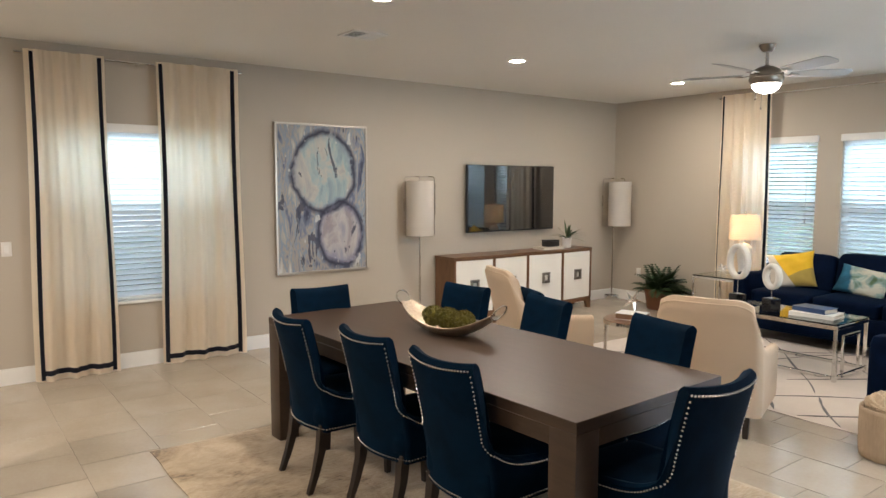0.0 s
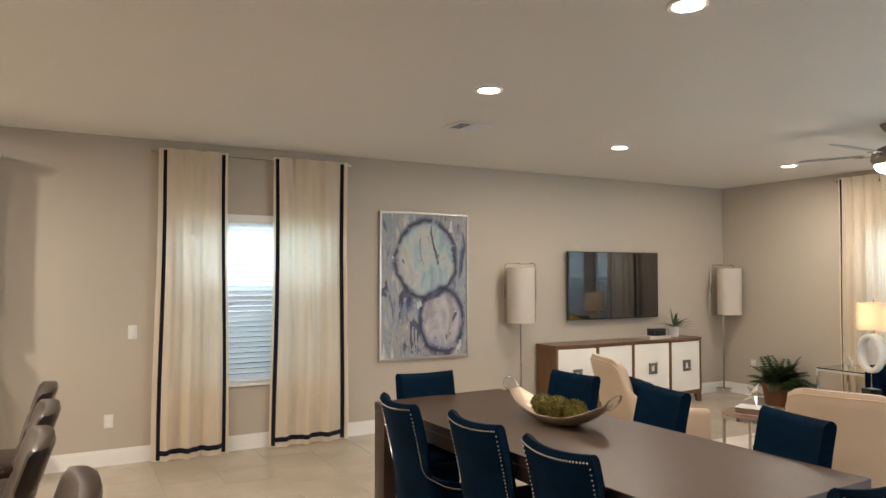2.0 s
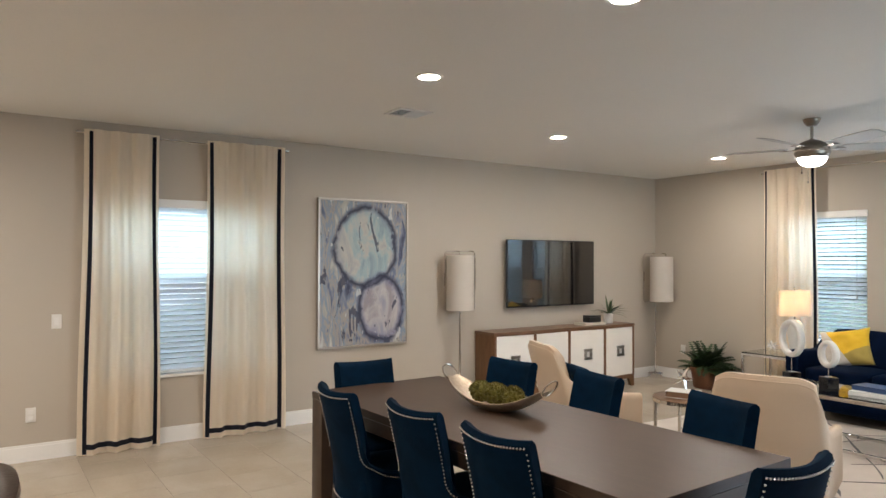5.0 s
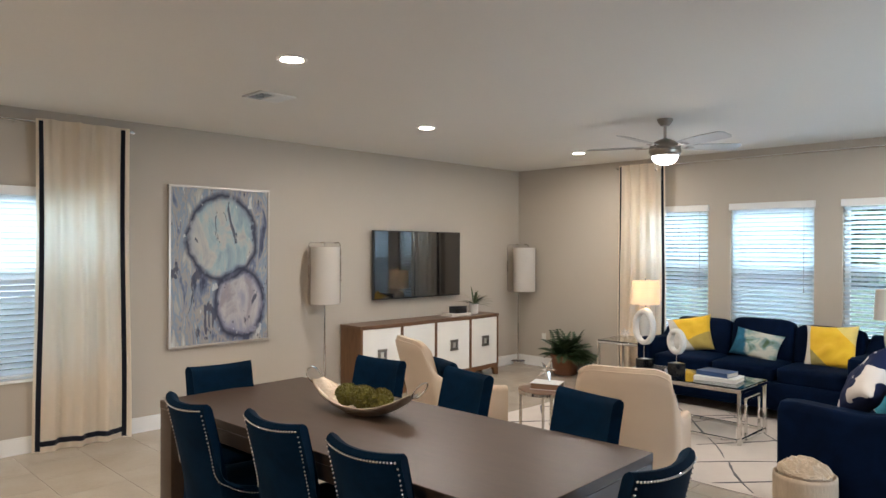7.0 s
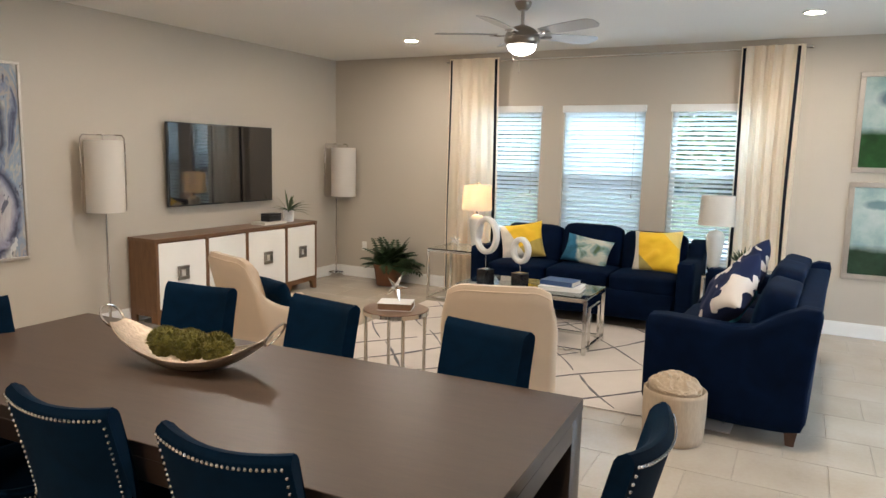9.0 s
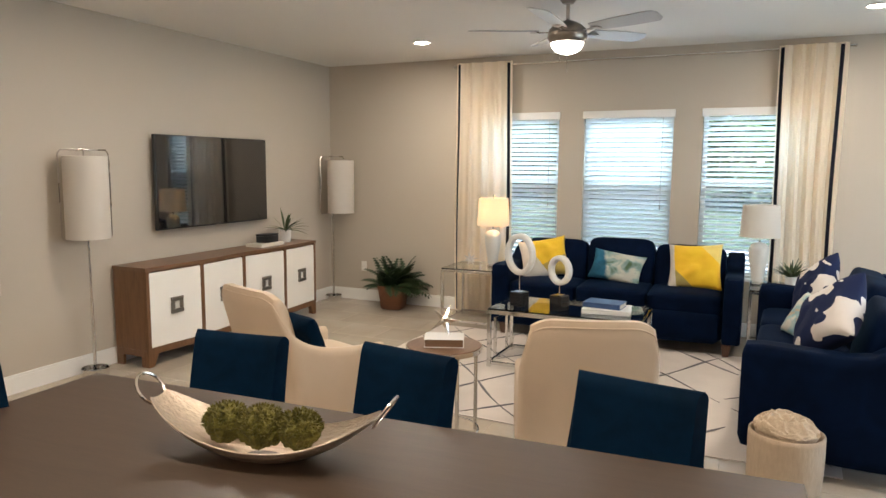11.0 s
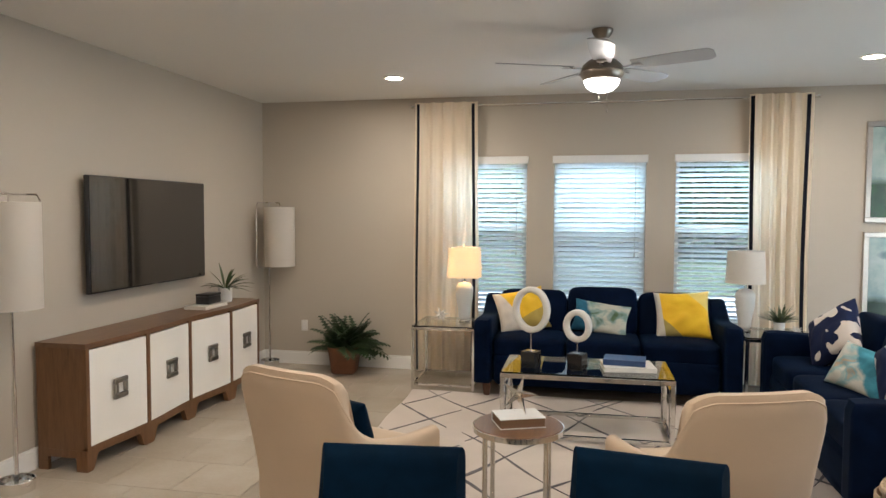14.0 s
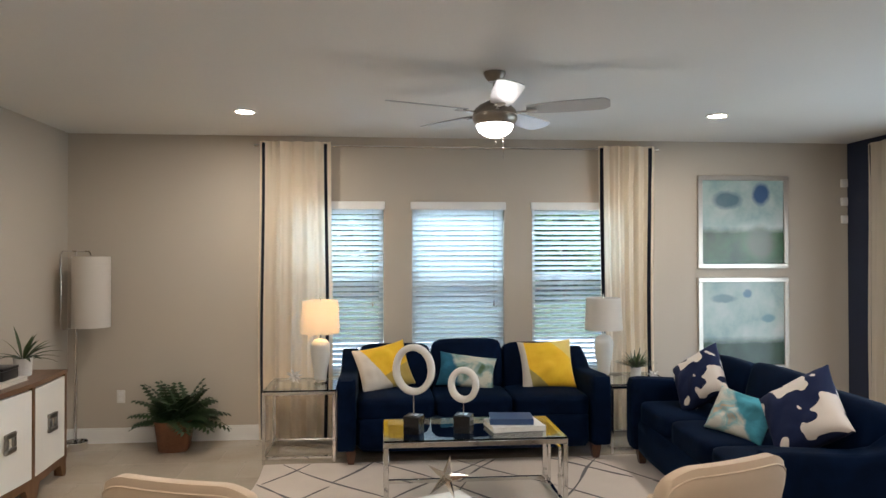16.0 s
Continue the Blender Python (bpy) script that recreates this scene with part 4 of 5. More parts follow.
tagged(part("dining_rug", bm, "rug_dining", None, "", 60), "cream and tan hatched wool rug on the tiled floor", "rug")


def dining_chair():
    root = thing("dining_chair", "navy velvet dining chair with nailhead trim and dark wooden legs", "chair", "chairs round the dining table")
    bm = B()
    puff(bm, (0, 0.02, 0.435), (0.445, 0.50, 0.15), 0.22, 8, 0.12)
    part("seat", bm, "velvet", root, "", 60)

    def plan(s):
        a = abs(s)
        sg = 1 if s >= 0 else -1
        if a < 0.5:
            return Vector((0.218 * s / 0.5, -0.250 + 0.045 * (a / 0.5) ** 2)), Vector((0.82 * s, -1)).normalized()
        k = (a - 0.5) / 0.5
        if k < 0.18:
            th = k / 0.18 * math.pi / 2
            tn = 0.388 + th * (1 - 0.388 / (math.pi / 2))
            return Vector((sg * (0.218 + 0.025 * math.sin(th)), -0.205 + 0.025 * (1 - math.cos(th)))), Vector((sg * math.sin(tn), -math.cos(tn)))
        k = (k - 0.18) / 0.82
        return Vector((sg * (0.243 + 0.004 * k), -0.180 + 0.337 * k)), Vector((sg, 0))

    def top(s):
        k = max(0.0, (abs(s) - 0.5) / 0.5)
        crown = 0.924 + 0.014 * (abs(s) / 0.5) ** 2 if abs(s) < 0.5 else 0.938
        return 0.50 + (crown - 0.50) * (0.55 * math.exp(-k / 0.038) + 0.45 * math.exp(-k / 0.22)) if k > 0 else crown

    def shell(s, z, depth):
        p, nrm = plan(s)
        lean = 0.115 * max(0.0, (z - 0.42) / 0.55) ** 1.3
        q = p - nrm * depth
        wide = 1 + 0.035 * max(0, (z - 0.45) / 0.5)
        return Vector((q.x * wide * 0.93, q.y - lean, z))

    def back(u, v, side):
        s = -1 + 2 * u
        zt = top(s)
        v = 1 - (1 - v) ** 2.0
        z = 0.335 + (zt - 0.335) * v
        edge = 0.022 * smooth((v - 0.955) / 0.045) ** 2
        d = 0.0 + edge if side else (0.058 if z > 0.45 else 0.05) - edge
        return shell(s, z, d)

    bm = B()
    sheet(bm, back, 220, 14, 1)
    part("backrest", bm, "velvet", root, "", 55)
    bm = B()

    def nail(p, nrm):
        t = nrm.cross(Vector((0, 0, 1)))
        t = t.normalized() if t.length > 0.01 else Vector((1, 0, 0))
        w = nrm.cross(t)
        r = 0.005
        base = [bm.verts.new(p + (t * math.cos(a) + w * math.sin(a)) * r) for a in (0, 1.047, 2.094, 3.1416, 4.189, 5.236)]
        mid = [bm.verts.new(p + nrm * 0.0035 + (t * math.cos(a) + w * math.sin(a)) * r * 0.65) for a in (0, 1.047, 2.094, 3.1416, 4.189, 5.236)]
        tip = bm.verts.new(p + nrm * 0.0052)
        for i in range(6):
            j = (i + 1) % 6
            bm.faces.new((base[i], base[j], mid[j], mid[i]))
            bm.faces.new((mid[i], mid[j], tip))

    line = []
    for i in range(2401):
        s = -1 + 2 * i / 2400
        z = top(s) - 0.026
        line.append((s, z))
    last = None
    for s, z in line:
        k = max(0.0, (abs(s) - 0.5) / 0.5)
        if abs(s) > 0.47:
            s = math.copysign(0.47 + (abs(s) - 0.47) * smooth((k - 0.09) / 0.12), s)
        p = shell(s, max(z, 0.36), -0.0015)
        if last is None or (p - last).length > 0.0145:
            _, nr = plan(s)
            nail(p, Vector((nr.x, nr.y, 0)))
            last = p
    last = None
    for i in range(401):
        s = -1 + 2 * i / 400
        p = shell(s, 0.352, -0.0015)
        if last is None or (p - last).length > 0.0145:
            _, nr = plan(s)
            nail(p, Vector((nr.x, nr.y, 0)))
            last = p
    for s in (-0.985, 0.985):
        for i in range(int((top(s) - 0.03 - 0.36) / 0.0145)):
            nail(shell(s, 0.366 + i * 0.0145, -0.0015), Vector((1 if s > 0 else -1, 0, 0)))
    tagged(part("nailhead_trim", bm, "chrome", root, "small silver nailheads"), "", "", "", "stuff")
    for sx in (-1, 1):
        bm = B()
        loft(bm, [[(sx * 0.175 + a * r, 0.20 + b * r, z) for a, b in ((-1, -1), (1, -1), (1, 1), (-1, 1))] for z, r in ((0.013, 0.014), (0.20, 0.019), (0.375, 0.024))])
        part("leg", bm, "leg", root)
        bm = B()
        loft(bm, [[(sx * (0.175 + 0.01 * (1 - z / 0.36)) + a * r, -0.19 - 0.09 * max(0.0, 1 - z / 0.36) ** 1.6 + b * r, z) for a, b in ((-1, -1), (1, -1), (1, 1), (-1, 1))] for z, r in ((0.013, 0.014), (0.12, 0.017), (0.24, 0.021), (0.37, 0.025))])
        part("leg", bm, "leg", root)
    return root


CHAIRS = [(3.095, -6.068, -1.5), (3.675, -5.965, 1.9), (4.257, -5.943, 1.5), (2.842, -5.221, 186.5), (3.476, -5.153, 171), (4.296, -5.172, 170.2), (2.586, -5.80, -93.9), (4.834, -5.633, 88.7)]
first = dining_chair()
first.matrix_basis = pose(CHAIRS[0][0], CHAIRS[0][1], 0, 0, 0, CHAIRS[0][2])
for cx, cy, rz in CHAIRS[1:]:
    copy_thing(first, pose(cx, cy, 0, 0, 0, rz))


def centre_bowl():
    root = thing("bowl", "long boat-shaped silver bowl with loop handles on the table", "bowl")

    def hull(u, v, s):
        x = -0.34 + 0.68 * u
        k = 2 * u - 1
        half = 0.105 * math.sqrt(max(0.0, 1 - k * k * 0.93)) + 0.012
        a = (v - 0.5) * math.pi * 0.86
        rim = 0.05 + 0.085 * abs(k) ** 2.2
        depth = 0.062 * (1 - k * k) + 0.012
        y = half * math.sin(a)
        z = rim - depth * math.cos(a) * 1.0 + 0.016
        return (x, y + (0.0025 if s else 0) * (1 if a < 0 else -1), z + (0.003 if s else 0))

    bm = B()
    sheet(bm, hull, 40, 14, 1)
    part("hull", bm, "woven_silver", root, "", 60)
    for sx in (-1, 1):
        bm = B()
        pts = []
        for i in range(18):
            a = 2 * math.pi * i / 18
            pts.append((sx * (0.345 + 0.030 * math.cos(a) + 0.02), 0.050 * math.sin(a), 0.162 + 0.042 * math.cos(a)))
        tube(bm, pts, 0.0045, 7, True)
        part("handle", bm, "silver", root)
    root.matrix_basis = pose(3.412, -5.552, TZ + 0.0015, 0, 0, 9.5)


centre_bowl()
for i, (mx, my, r) in enumerate(((-0.10, 0.0, 0.062), (0.015, -0.006, 0.065), (0.125, 0.004, 0.060))):
    rnd = random.Random(i + 40)
    bm = B()
    bmesh.ops.create_icosphere(bm, subdivisions=4, radius=r)
    for v in bm.verts:
        v.co *= 1 + 0.16 * noise.noise(v.co * 45 + Vector((i * 7, 0, 0))) + 0.12 * noise.noise(v.co * 120)
        v.co.z *= 0.88
    for k in range(500):
        d = Vector((rnd.gauss(0, 1), rnd.gauss(0, 1), abs(rnd.gauss(0, 1)))).normalized()
        p = d * r * 0.98
        p.z *= 0.88
        u = Vector((rnd.gauss(0, 1), rnd.gauss(0, 1), rnd.gauss(0, 1))).normalized() * 0.005
        vs = [bm.verts.new(p - u), bm.verts.new(p + u), bm.verts.new(p + d * 0.014 + u * 0.3)]
        bm.faces.new(vs)
    o = tagged(part("moss_ball", bm, "moss", None, "", 0), "round green moss ball lying in the silver bowl", "moss ball", "moss balls in the bowl")
    c, s = math.cos(radians(9.5)), math.sin(radians(9.5))
    o.location = (3.395 + mx * c - my * s, -5.552 + mx * s + my * c, TZ + 0.084)


# ---------------------------------------------------------------- media console
def console(y0, y1, z):
    root = thing("media_console", "walnut media console with four cream bow-front doors", "cabinet")
    L = y1 - y0

    def front(t):
        # serpentine front, t from 0 to 1 along the length
        return 0.375 + 0.028 * math.cos(2 * math.pi * (2 * t)) * -1 * 0.6 + 0.02

    def strip(t0, t1, za, zb, back, proud, inset=0.0):
        """A slab with the wavy front between two heights."""
        bm = B()
        n = 16
        ring = []
        for i in range(n + 1):
            t = t0 + (t1 - t0) * i / n
            ring.append((front(t) + proud, y0 + L * t))
        ring += [(back(t1), y0 + L * t1), (back(t0), y0 + L * t0)]
        loft(bm, [[(p[0], p[1], zz) for p in ring] for zz in (za, zb)])
        return bm

    wall = lambda t: 0.03
    part("top", strip(-0.003, 1.003, z - 0.028, z, wall, 0.006), "walnut_top", root, "", 30)
    part("body", strip(0.0, 1.0, 0.135, z - 0.029, wall, -0.022), "walnut", root, "", 30)
    # apron with feet
    for i in range(4):
        t0, t1 = i / 4, (i + 1) / 4
        bm = B()

        def skirt(u, v, sd):
            t = t0 + (t1 - t0) * u
            e = min(u, 1 - u)
            arch = 0.0 if e < 0.085 else 0.10 * smooth((e - 0.085) / 0.10)
            return (front(t) - (0.001 if sd else 0.04), y0 + L * t, arch + (0.134 - arch) * v)

        sheet(bm, skirt, 40, 1, 1)
        part("apron", bm, "walnut", root, "", 30)
        # stiles between the doors and the doors
        g = 0.010
        part("door", strip(t0 + g, t1 - g, 0.155, z - 0.045, lambda t: front(t) - 0.02, 0.0), "door_white", root, "cream lacquered door", 30)
        tm = (t0 + t1) / 2
        hd = root.children[-1]
        bm = B()
        xx = front(tm)
        yc = y0 + L * tm
        for a, b, c, d in ((-0.05, 0.05, 0.026, 0.05), (-0.05, 0.05, -0.05, -0.026), (-0.05, -0.024, -0.0255, 0.0255), (0.024, 0.05, -0.0255, 0.0255)):
            box(bm, xx + 0.002, xx + 0.024, yc + a * 1.22, yc + b * 1.22, 0.465 + c * 1.22, 0.465 + d * 1.22, 0.005, 1)
        for v in bm.verts:
            k = 0.96 + 0.13 * abs((v.co.y - yc) / 0.061) * abs((v.co.z - 0.465) / 0.061)
            v.co.y, v.co.z = yc + (v.co.y - yc) * k, 0.465 + (v.co.z - 0.465) * k
        part("handle", bm, "pewter", hd, "square hammered pewter pull")
    for i in range(5):
        t = min(max(i / 4, 0.006), 0.994)
        strip_bm = strip(max(0, t - 0.008), min(1, t + 0.008), 0.136, z - 0.03, lambda q: front(q) - 0.02, 0.003)
        part("stile", strip_bm, "walnut", root, "", 30)
    part("lower_rail", strip(0.0, 1.0, 0.1345, 0.154, lambda t: front(t) - 0.02, 0.002), "walnut", root, "", 30)
    # ends reaching the floor, cut by an arch
    for t in (0, 1):
        yy = y0 + L * t
        a, b = (yy, yy + 0.025) if t == 0 else (yy - 0.025, yy)
        bm = B()
        box(bm, 0.03, 0.10, a, b, 0.0, 0.134)
        box(bm, 0.30, front(t) - 0.042, a, b, 0.0, 0.134)
        box(bm, 0.1005, 0.2995, a, b, 0.085, 0.134)
        part("end_panel", bm, "walnut", root)
    return root


console(-3.175, -0.89, 0.797)


def leaf_mesh(bm, p, d, length, width, droop, n=6):
    """One arching leaf from p along direction d."""
    d = Vector(d).normalized()
    side = d.cross(Vector((0, 0, 1)))
    side = side.normalized() if side.length > 0.01 else Vector((1, 0, 0))
    rows = []
    q = Vector(p)
    step = length / n
    for i in range(n + 1):
        u = i / n
        w = width * math.sin(math.pi * min(0.97, 0.08 + 0.9 * u)) * 0.5
        rows.append((q - side * w, q + Vector((0, 0, w * 0.35)) * 0 - Vector((0, 0, w * 0.3)), q + side * w))
        d = (d + Vector((0, 0, -droop / n))).normalized()
        q = q + d * step
    vs = [[bm.verts.new(c) for c in r] for r in rows]
    for a, b in zip(vs, vs[1:]):
        for k in range(2):
            bm.faces.new((a[k], a[k + 1], b[k + 1], b[k]))


def fern(p):
    root = thing("potted_fern", "dark green fern in a square brown pot on the floor", "potted plant")
    bm = B()
    rings = []
    for z, r in ((0.0, 0.11), (0.02, 0.125), (0.22, 0.15), (0.245, 0.16), (0.265, 0.16), (0.265, 0.145), (0.20, 0.135)):
        ring = []
        for i in range(24):
            a = 2 * math.pi * i / 24
            c, s = math.cos(a), math.sin(a)
            k = (abs(c) ** 6 + abs(s) ** 6) ** (-1 / 6)
            ring.append((r * c * k, r * s * k, z))
        rings.append(ring)
    loft(bm, rings)
    part("pot", bm, "terracotta", root, "brown woven square pot", 50)
    bm = B()
    box(bm, -0.12, 0.12, -0.12, 0.12, 0.20, 0.235)
    part("soil", bm, "soil", root)
    rnd = random.Random(4)
    bm = B()
    for i in range(64):
        a = rnd.uniform(0, 6.283)
        el = rnd.uniform(0.3, 1.35)
        d = Vector((math.cos(a) * math.cos(el), math.sin(a) * math.cos(el), math.sin(el)))
        ln = rnd.uniform(0.26, 0.47)
        st = Vector((rnd.uniform(-0.06, 0.06), rnd.uniform(-0.06, 0.06), 0.23))
        # frond: a bent rib with leaflets either side
        q, dd = st.copy(), d.copy()
        nseg = 12
        for k in range(nseg):
            u = k / nseg
            side = dd.cross(Vector((0, 0, 1)))
            side = side.normalized() if side.length > 0.01 else Vector((1, 0, 0))
            wl = 0.10 * math.sin(math.pi * (0.15 + 0.8 * u)) + 0.01
            for sg in (-1, 1):
                o = q + side * sg * wl * 0.5 + dd * 0.012 - Vector((0, 0, 0.15 * wl))
                tip = q + side * sg * wl + dd * 0.03 - Vector((0, 0, 0.3 * wl))
                x = dd * 0.021
                bm.faces.new([bm.verts.new(c) for c in (q, o - x, tip, o + x)])
            q = q + dd * (ln / nseg)
            dd = (dd + Vector((0, 0, -0.10))).normalized()
    part("fronds", bm, "leaf", root, "", 0)
    root.matrix_basis = pose(*p, 0, 0, 8)


fern((1.0, -0.27, 0))


def spiky_plant(name, p, s, label, potmat, n=26, leafmat="leaf_light", droop=0.9, sq=False):
    root = thing(name, label, "potted plant")
    bm = B()
    lathe(bm, [(0.035 * s, 0), (0.042 * s, 0.005 * s), (0.045 * s, 0.085 * s), (0.047 * s, 0.095 * s), (0.04 * s, 0.095 * s), (0.038 * s, 0.08 * s)], n=4 if sq else 20)
    part("pot", bm, potmat, root, "", 50)
    rnd = random.Random(int(p[0] * 100))
    bm = B()
    for i in range(n):
        a = rnd.uniform(0, 6.283)
        el = rnd.uniform(0.3, 1.4)
        leaf_mesh(bm, (0.01 * math.cos(a), 0.01 * math.sin(a), 0.085 * s), (math.cos(a) * math.cos(el), math.sin(a) * math.cos(el), math.sin(el)), s * rnd.uniform(0.12, 0.2), 0.02 * s, droop)
    part("leaves", bm, leafmat, root, "", 0)
    root.matrix_basis = pose(*p)


spiky_plant("air_plant", (0.20, -1.17, 0.798), 1.35, "small spiky green plant in a grey pot on the console", "plaster")

# books, dark box and tray on the console
def book(p, w, d, h, rz, cover, label, group="", leaves="paper"):
    root = thing("book", label, "book", group)
    bm = B()
    box(bm, -w / 2, w / 2, -d / 2, d / 2, 0, 0.004, 0.001, 1)
    box(bm, -w / 2, w / 2, -d / 2, d / 2, h - 0.004, h, 0.001, 1)
    box(bm, -w / 2, -w / 2 + 0.005, -d / 2, d / 2, 0.0041, h - 0.0041)
    part("cover", bm, cover, root)
    bm = B()
    box(bm, -w / 2 + 0.0055, w / 2 - 0.005, -d / 2 + 0.005, d / 2 - 0.005, 0.0042, h - 0.0042)
    part("page_block", bm, leaves, root)
    root.matrix_basis = pose(*p, 0, 0, rz)
    return root


book((0.22, -1.52, 0.798), 0.20, 0.36, 0.03, 0, "paper", "pale cloth book lying on the walnut console")
root = thing("storage_box", "small dark blue-black lidded box on a book", "box")
bm = B()
box(bm, -0.06, 0.06, -0.10, 0.10, 0, 0.065, 0.006, 2)
part("body", bm, "black", root)
bm = B()
box(bm, -0.062, 0.062, -0.102, 0.102, 0.0655, 0.085, 0.006, 2)
part("lid", bm, "black", root)
root.matrix_basis = pose(0.22, -1.49, 0.8285)


# ---------------------------------------------------------------- lamps
def floor_lamp(p, rz, shift):
    root = thing("floor_lamp", "chrome floor lamp with a tall white drum shade and wire frame", "floor lamp", "floor lamps by the wall")
    bm = B()
    lathe(bm, [(0.001, 0.0), (0.092, 0.0), (0.096, 0.004), (0.1, 0.068), (0.097, 0.071), (0.093, 0.068), (0.089, 0.03), (0.001, 0.024)], n=32)
    part("base", bm, "chrome", root)
    bm = B()
    tube(bm, [(0, 0, 0.022), (0, 0, 0.60)], 0.0125, 12)
    tube(bm, [(0, 0, 0.60), (0, 0, 1.07)], 0.009, 12)
    part("pole", bm, "chrome", root)
    bm = B()
    z0, z1, r = 1.052, 1.655, 0.152
    sheet(bm, lambda u, v, s: ((r - 0.003 * s) * math.cos(2 * math.pi * u), (r - 0.003 * s) * math.sin(2 * math.pi * u), z0 + (z1 - z0) * v), 40, 4, 1)
    part("shade", bm, "shade", root, "white linen drum shade", 60)
    bm = B()
    c = 0.02
    w = 0.175
    pts = [(-w, 0, z0 + c), (-w + c, 0, z0 - 0.01), (w - c, 0, z0 - 0.01), (w, 0, z0 + c), (w, 0, z1 + 0.03 - c), (w - c, 0, z1 + 0.045), (-w + c, 0, z1 + 0.045), (-w, 0, z1 + 0.03 - c)]
    tube(bm, pts, 0.0055, 8, True)
    tube(bm, [(0, 0, z1 + 0.045), (0, 0, z1 - 0.01)], 0.005, 8)
    tube(bm, [(-r, 0, z1 - 0.012), (r, 0, z1 - 0.012)], 0.003, 6)
    part("wire_frame", bm, "nickel", root)
    for o in root.children:
        if o.name.split(".")[0] in ("shade", "wire_frame"):
            o.location.y = -shift
            if o.name.startswith("wire"):
                o.location.y = 0.0
    bm = B()
    tube(bm, [(0, 0, 1.07), (0, -shift, 1.07)], 0.007, 8)
    part("arm", bm, "chrome", root)
    root.matrix_basis = pose(*p, 0, 0, rz)
    return root


floor_lamp((0.17, -3.495, 0), 70, 0.02)
floor_lamp((0.155, -0.195, 0), 72, 0.15)


def table_lamp(p, lit):
    root = thing("table_lamp", "white ribbed ceramic table lamp with a " + ("glowing warm shade" if lit else "plain white shade, unlit"), "table lamp", "lamps beside the sofa")
    bm = B()
    lathe(bm, [(0.001, 0), (0.055, 0), (0.058, 0.008), (0.05, 0.018), (0.044, 0.02)], n=24)
    part("foot", bm, "chrome", root)
    prof = [(0.042, 0.021)]
    for i in range(25):
        z = 0.03 + 0.33 * i / 24
        r = 0.052 + 0.030 * smooth(i / 18)
        if i > 21:
            r -= 0.009 * (i - 21)
        prof.append((r + 0.0016 * (1 if i % 2 else -1) * (1 if i < 20 else 0), z))
    bm = B()
    lathe(bm, prof + [(0.02, 0.368), (0.012, 0.375)], n=28)
    part("body", bm, "ceramic", root, "", 60)
    bm = B()
    tube(bm, [(0, 0, 0.36), (0, 0, 0.44)], 0.008, 10)
    part("neck", bm, "chrome", root)
    z0, z1, r0, r1 = 0.415, 0.695, 0.165, 0.150
    bm = B()
    sheet(bm, lambda u, v, s: ((r0 + (r1 - r0) * v - 0.002 * s) * math.cos(2 * math.pi * u), (r0 + (r1 - r0) * v - 0.002 * s) * math.sin(2 * math.pi * u), z0 + (z1 - z0) * v), 40, 4, 1)
    part("shade", bm, "shade", root, "", 60)
    bm = B()
    for a in (0, 2.09, 4.19):
        tube(bm, [(0, 0, z1 - 0.02), (r1 * 0.985 * math.cos(a), r1 * 0.985 * math.sin(a), z1 - 0.012)], 0.0025, 5)
    tube(bm, [(0.0, 0, 0.42), (0.055, 0, 0.5), (0.055, 0, 0.6), (0, 0, z1 - 0.02), (0, 0, z1 + 0.02)], 0.0025, 5)
    lathe(bm, [(0.004, 0), (0.009, 0.006), (0.006, 0.016), (0.001, 0.02)], (0, 0, z1 + 0.018), 10)
    part("harp_and_finial", bm, "chrome", root)
    root.matrix_basis = pose(*p)


STZ = 0.585
table_lamp((2.25, -0.46, STZ + 0.002), True)
table_lamp((4.72, -0.44, STZ + 0.002), False)


# ---------------------------------------------------------------- glass and chrome tables
def bar(bm, a, b, t):
    """A square bar between two points along one axis."""
    lo = [min(p, q) - t / 2 for p, q in zip(a, b)]
    hi = [max(p, q) + t / 2 for p, q in zip(a, b)]
    box(bm, lo[0], hi[0], lo[1], hi[1], lo[2], hi[2], 0.002, 1)


def glass_table(name, label, x0, x1, y0, y1, z, t, low, group="", inner=False):
    root = thing(name, label, "table", group)
    h = t / 2
    xs, ys = (x0 + h, x1 - h), (y0 + h, y1 - h)
    for x in xs:
        for y in ys:
            bm = B()
            bar(bm, (x, y, h + 0.013 * (low < 0)), (x, y, z - 0.012 - t - h - 0.001), t)
            part("leg", bm, "chrome", root)
    zt = z - 0.012 - h
    for y in ys:
        bm = B()
        bar(bm, (xs[0], y, zt), (xs[1], y, zt), t)
        part("rail", bm, "chrome", root)
    for x in xs:
        bm = B()
        bar(bm, (x, ys[0] + t + 0.001, zt), (x, ys[1] - t - 0.001, zt), t)
        part("rail", bm, "chrome", root)
    zl = abs(low)
    for y in ys:
        bm = B()
        bar(bm, (xs[0] + t + 0.001, y, zl), (xs[1] - t - 0.001, y, zl), t * 0.8)
        part("stretcher", bm, "chrome", root)
    for x in xs:
        bm = B()
        bar(bm, (x, ys[0] + t + 0.001, zl), (x, ys[1] - t - 0.001, zl), t * 0.8)
        part("stretcher", bm, "chrome", root)
        if inner:
            bm = B()
            ym, d = (ys[0] + ys[1]) / 2, (ys[1] - ys[0]) * 0.26
            for yy in (ym - d, ym + d):
                bar(bm, (x, yy, zl + t), (x, yy, z * 0.72), t * 0.7)
            bar(bm, (x, ym - d, z * 0.72 + t * 0.72), (x, ym + d, z * 0.72 + t * 0.72), t * 0.7)
            part("inner_frame", bm, "chrome", root)
    bm = B()
    box(bm, x0 + 0.004, x1 - 0.004, y0 + 0.004, y1 - 0.004, z - 0.0115, z, 0.002, 1)
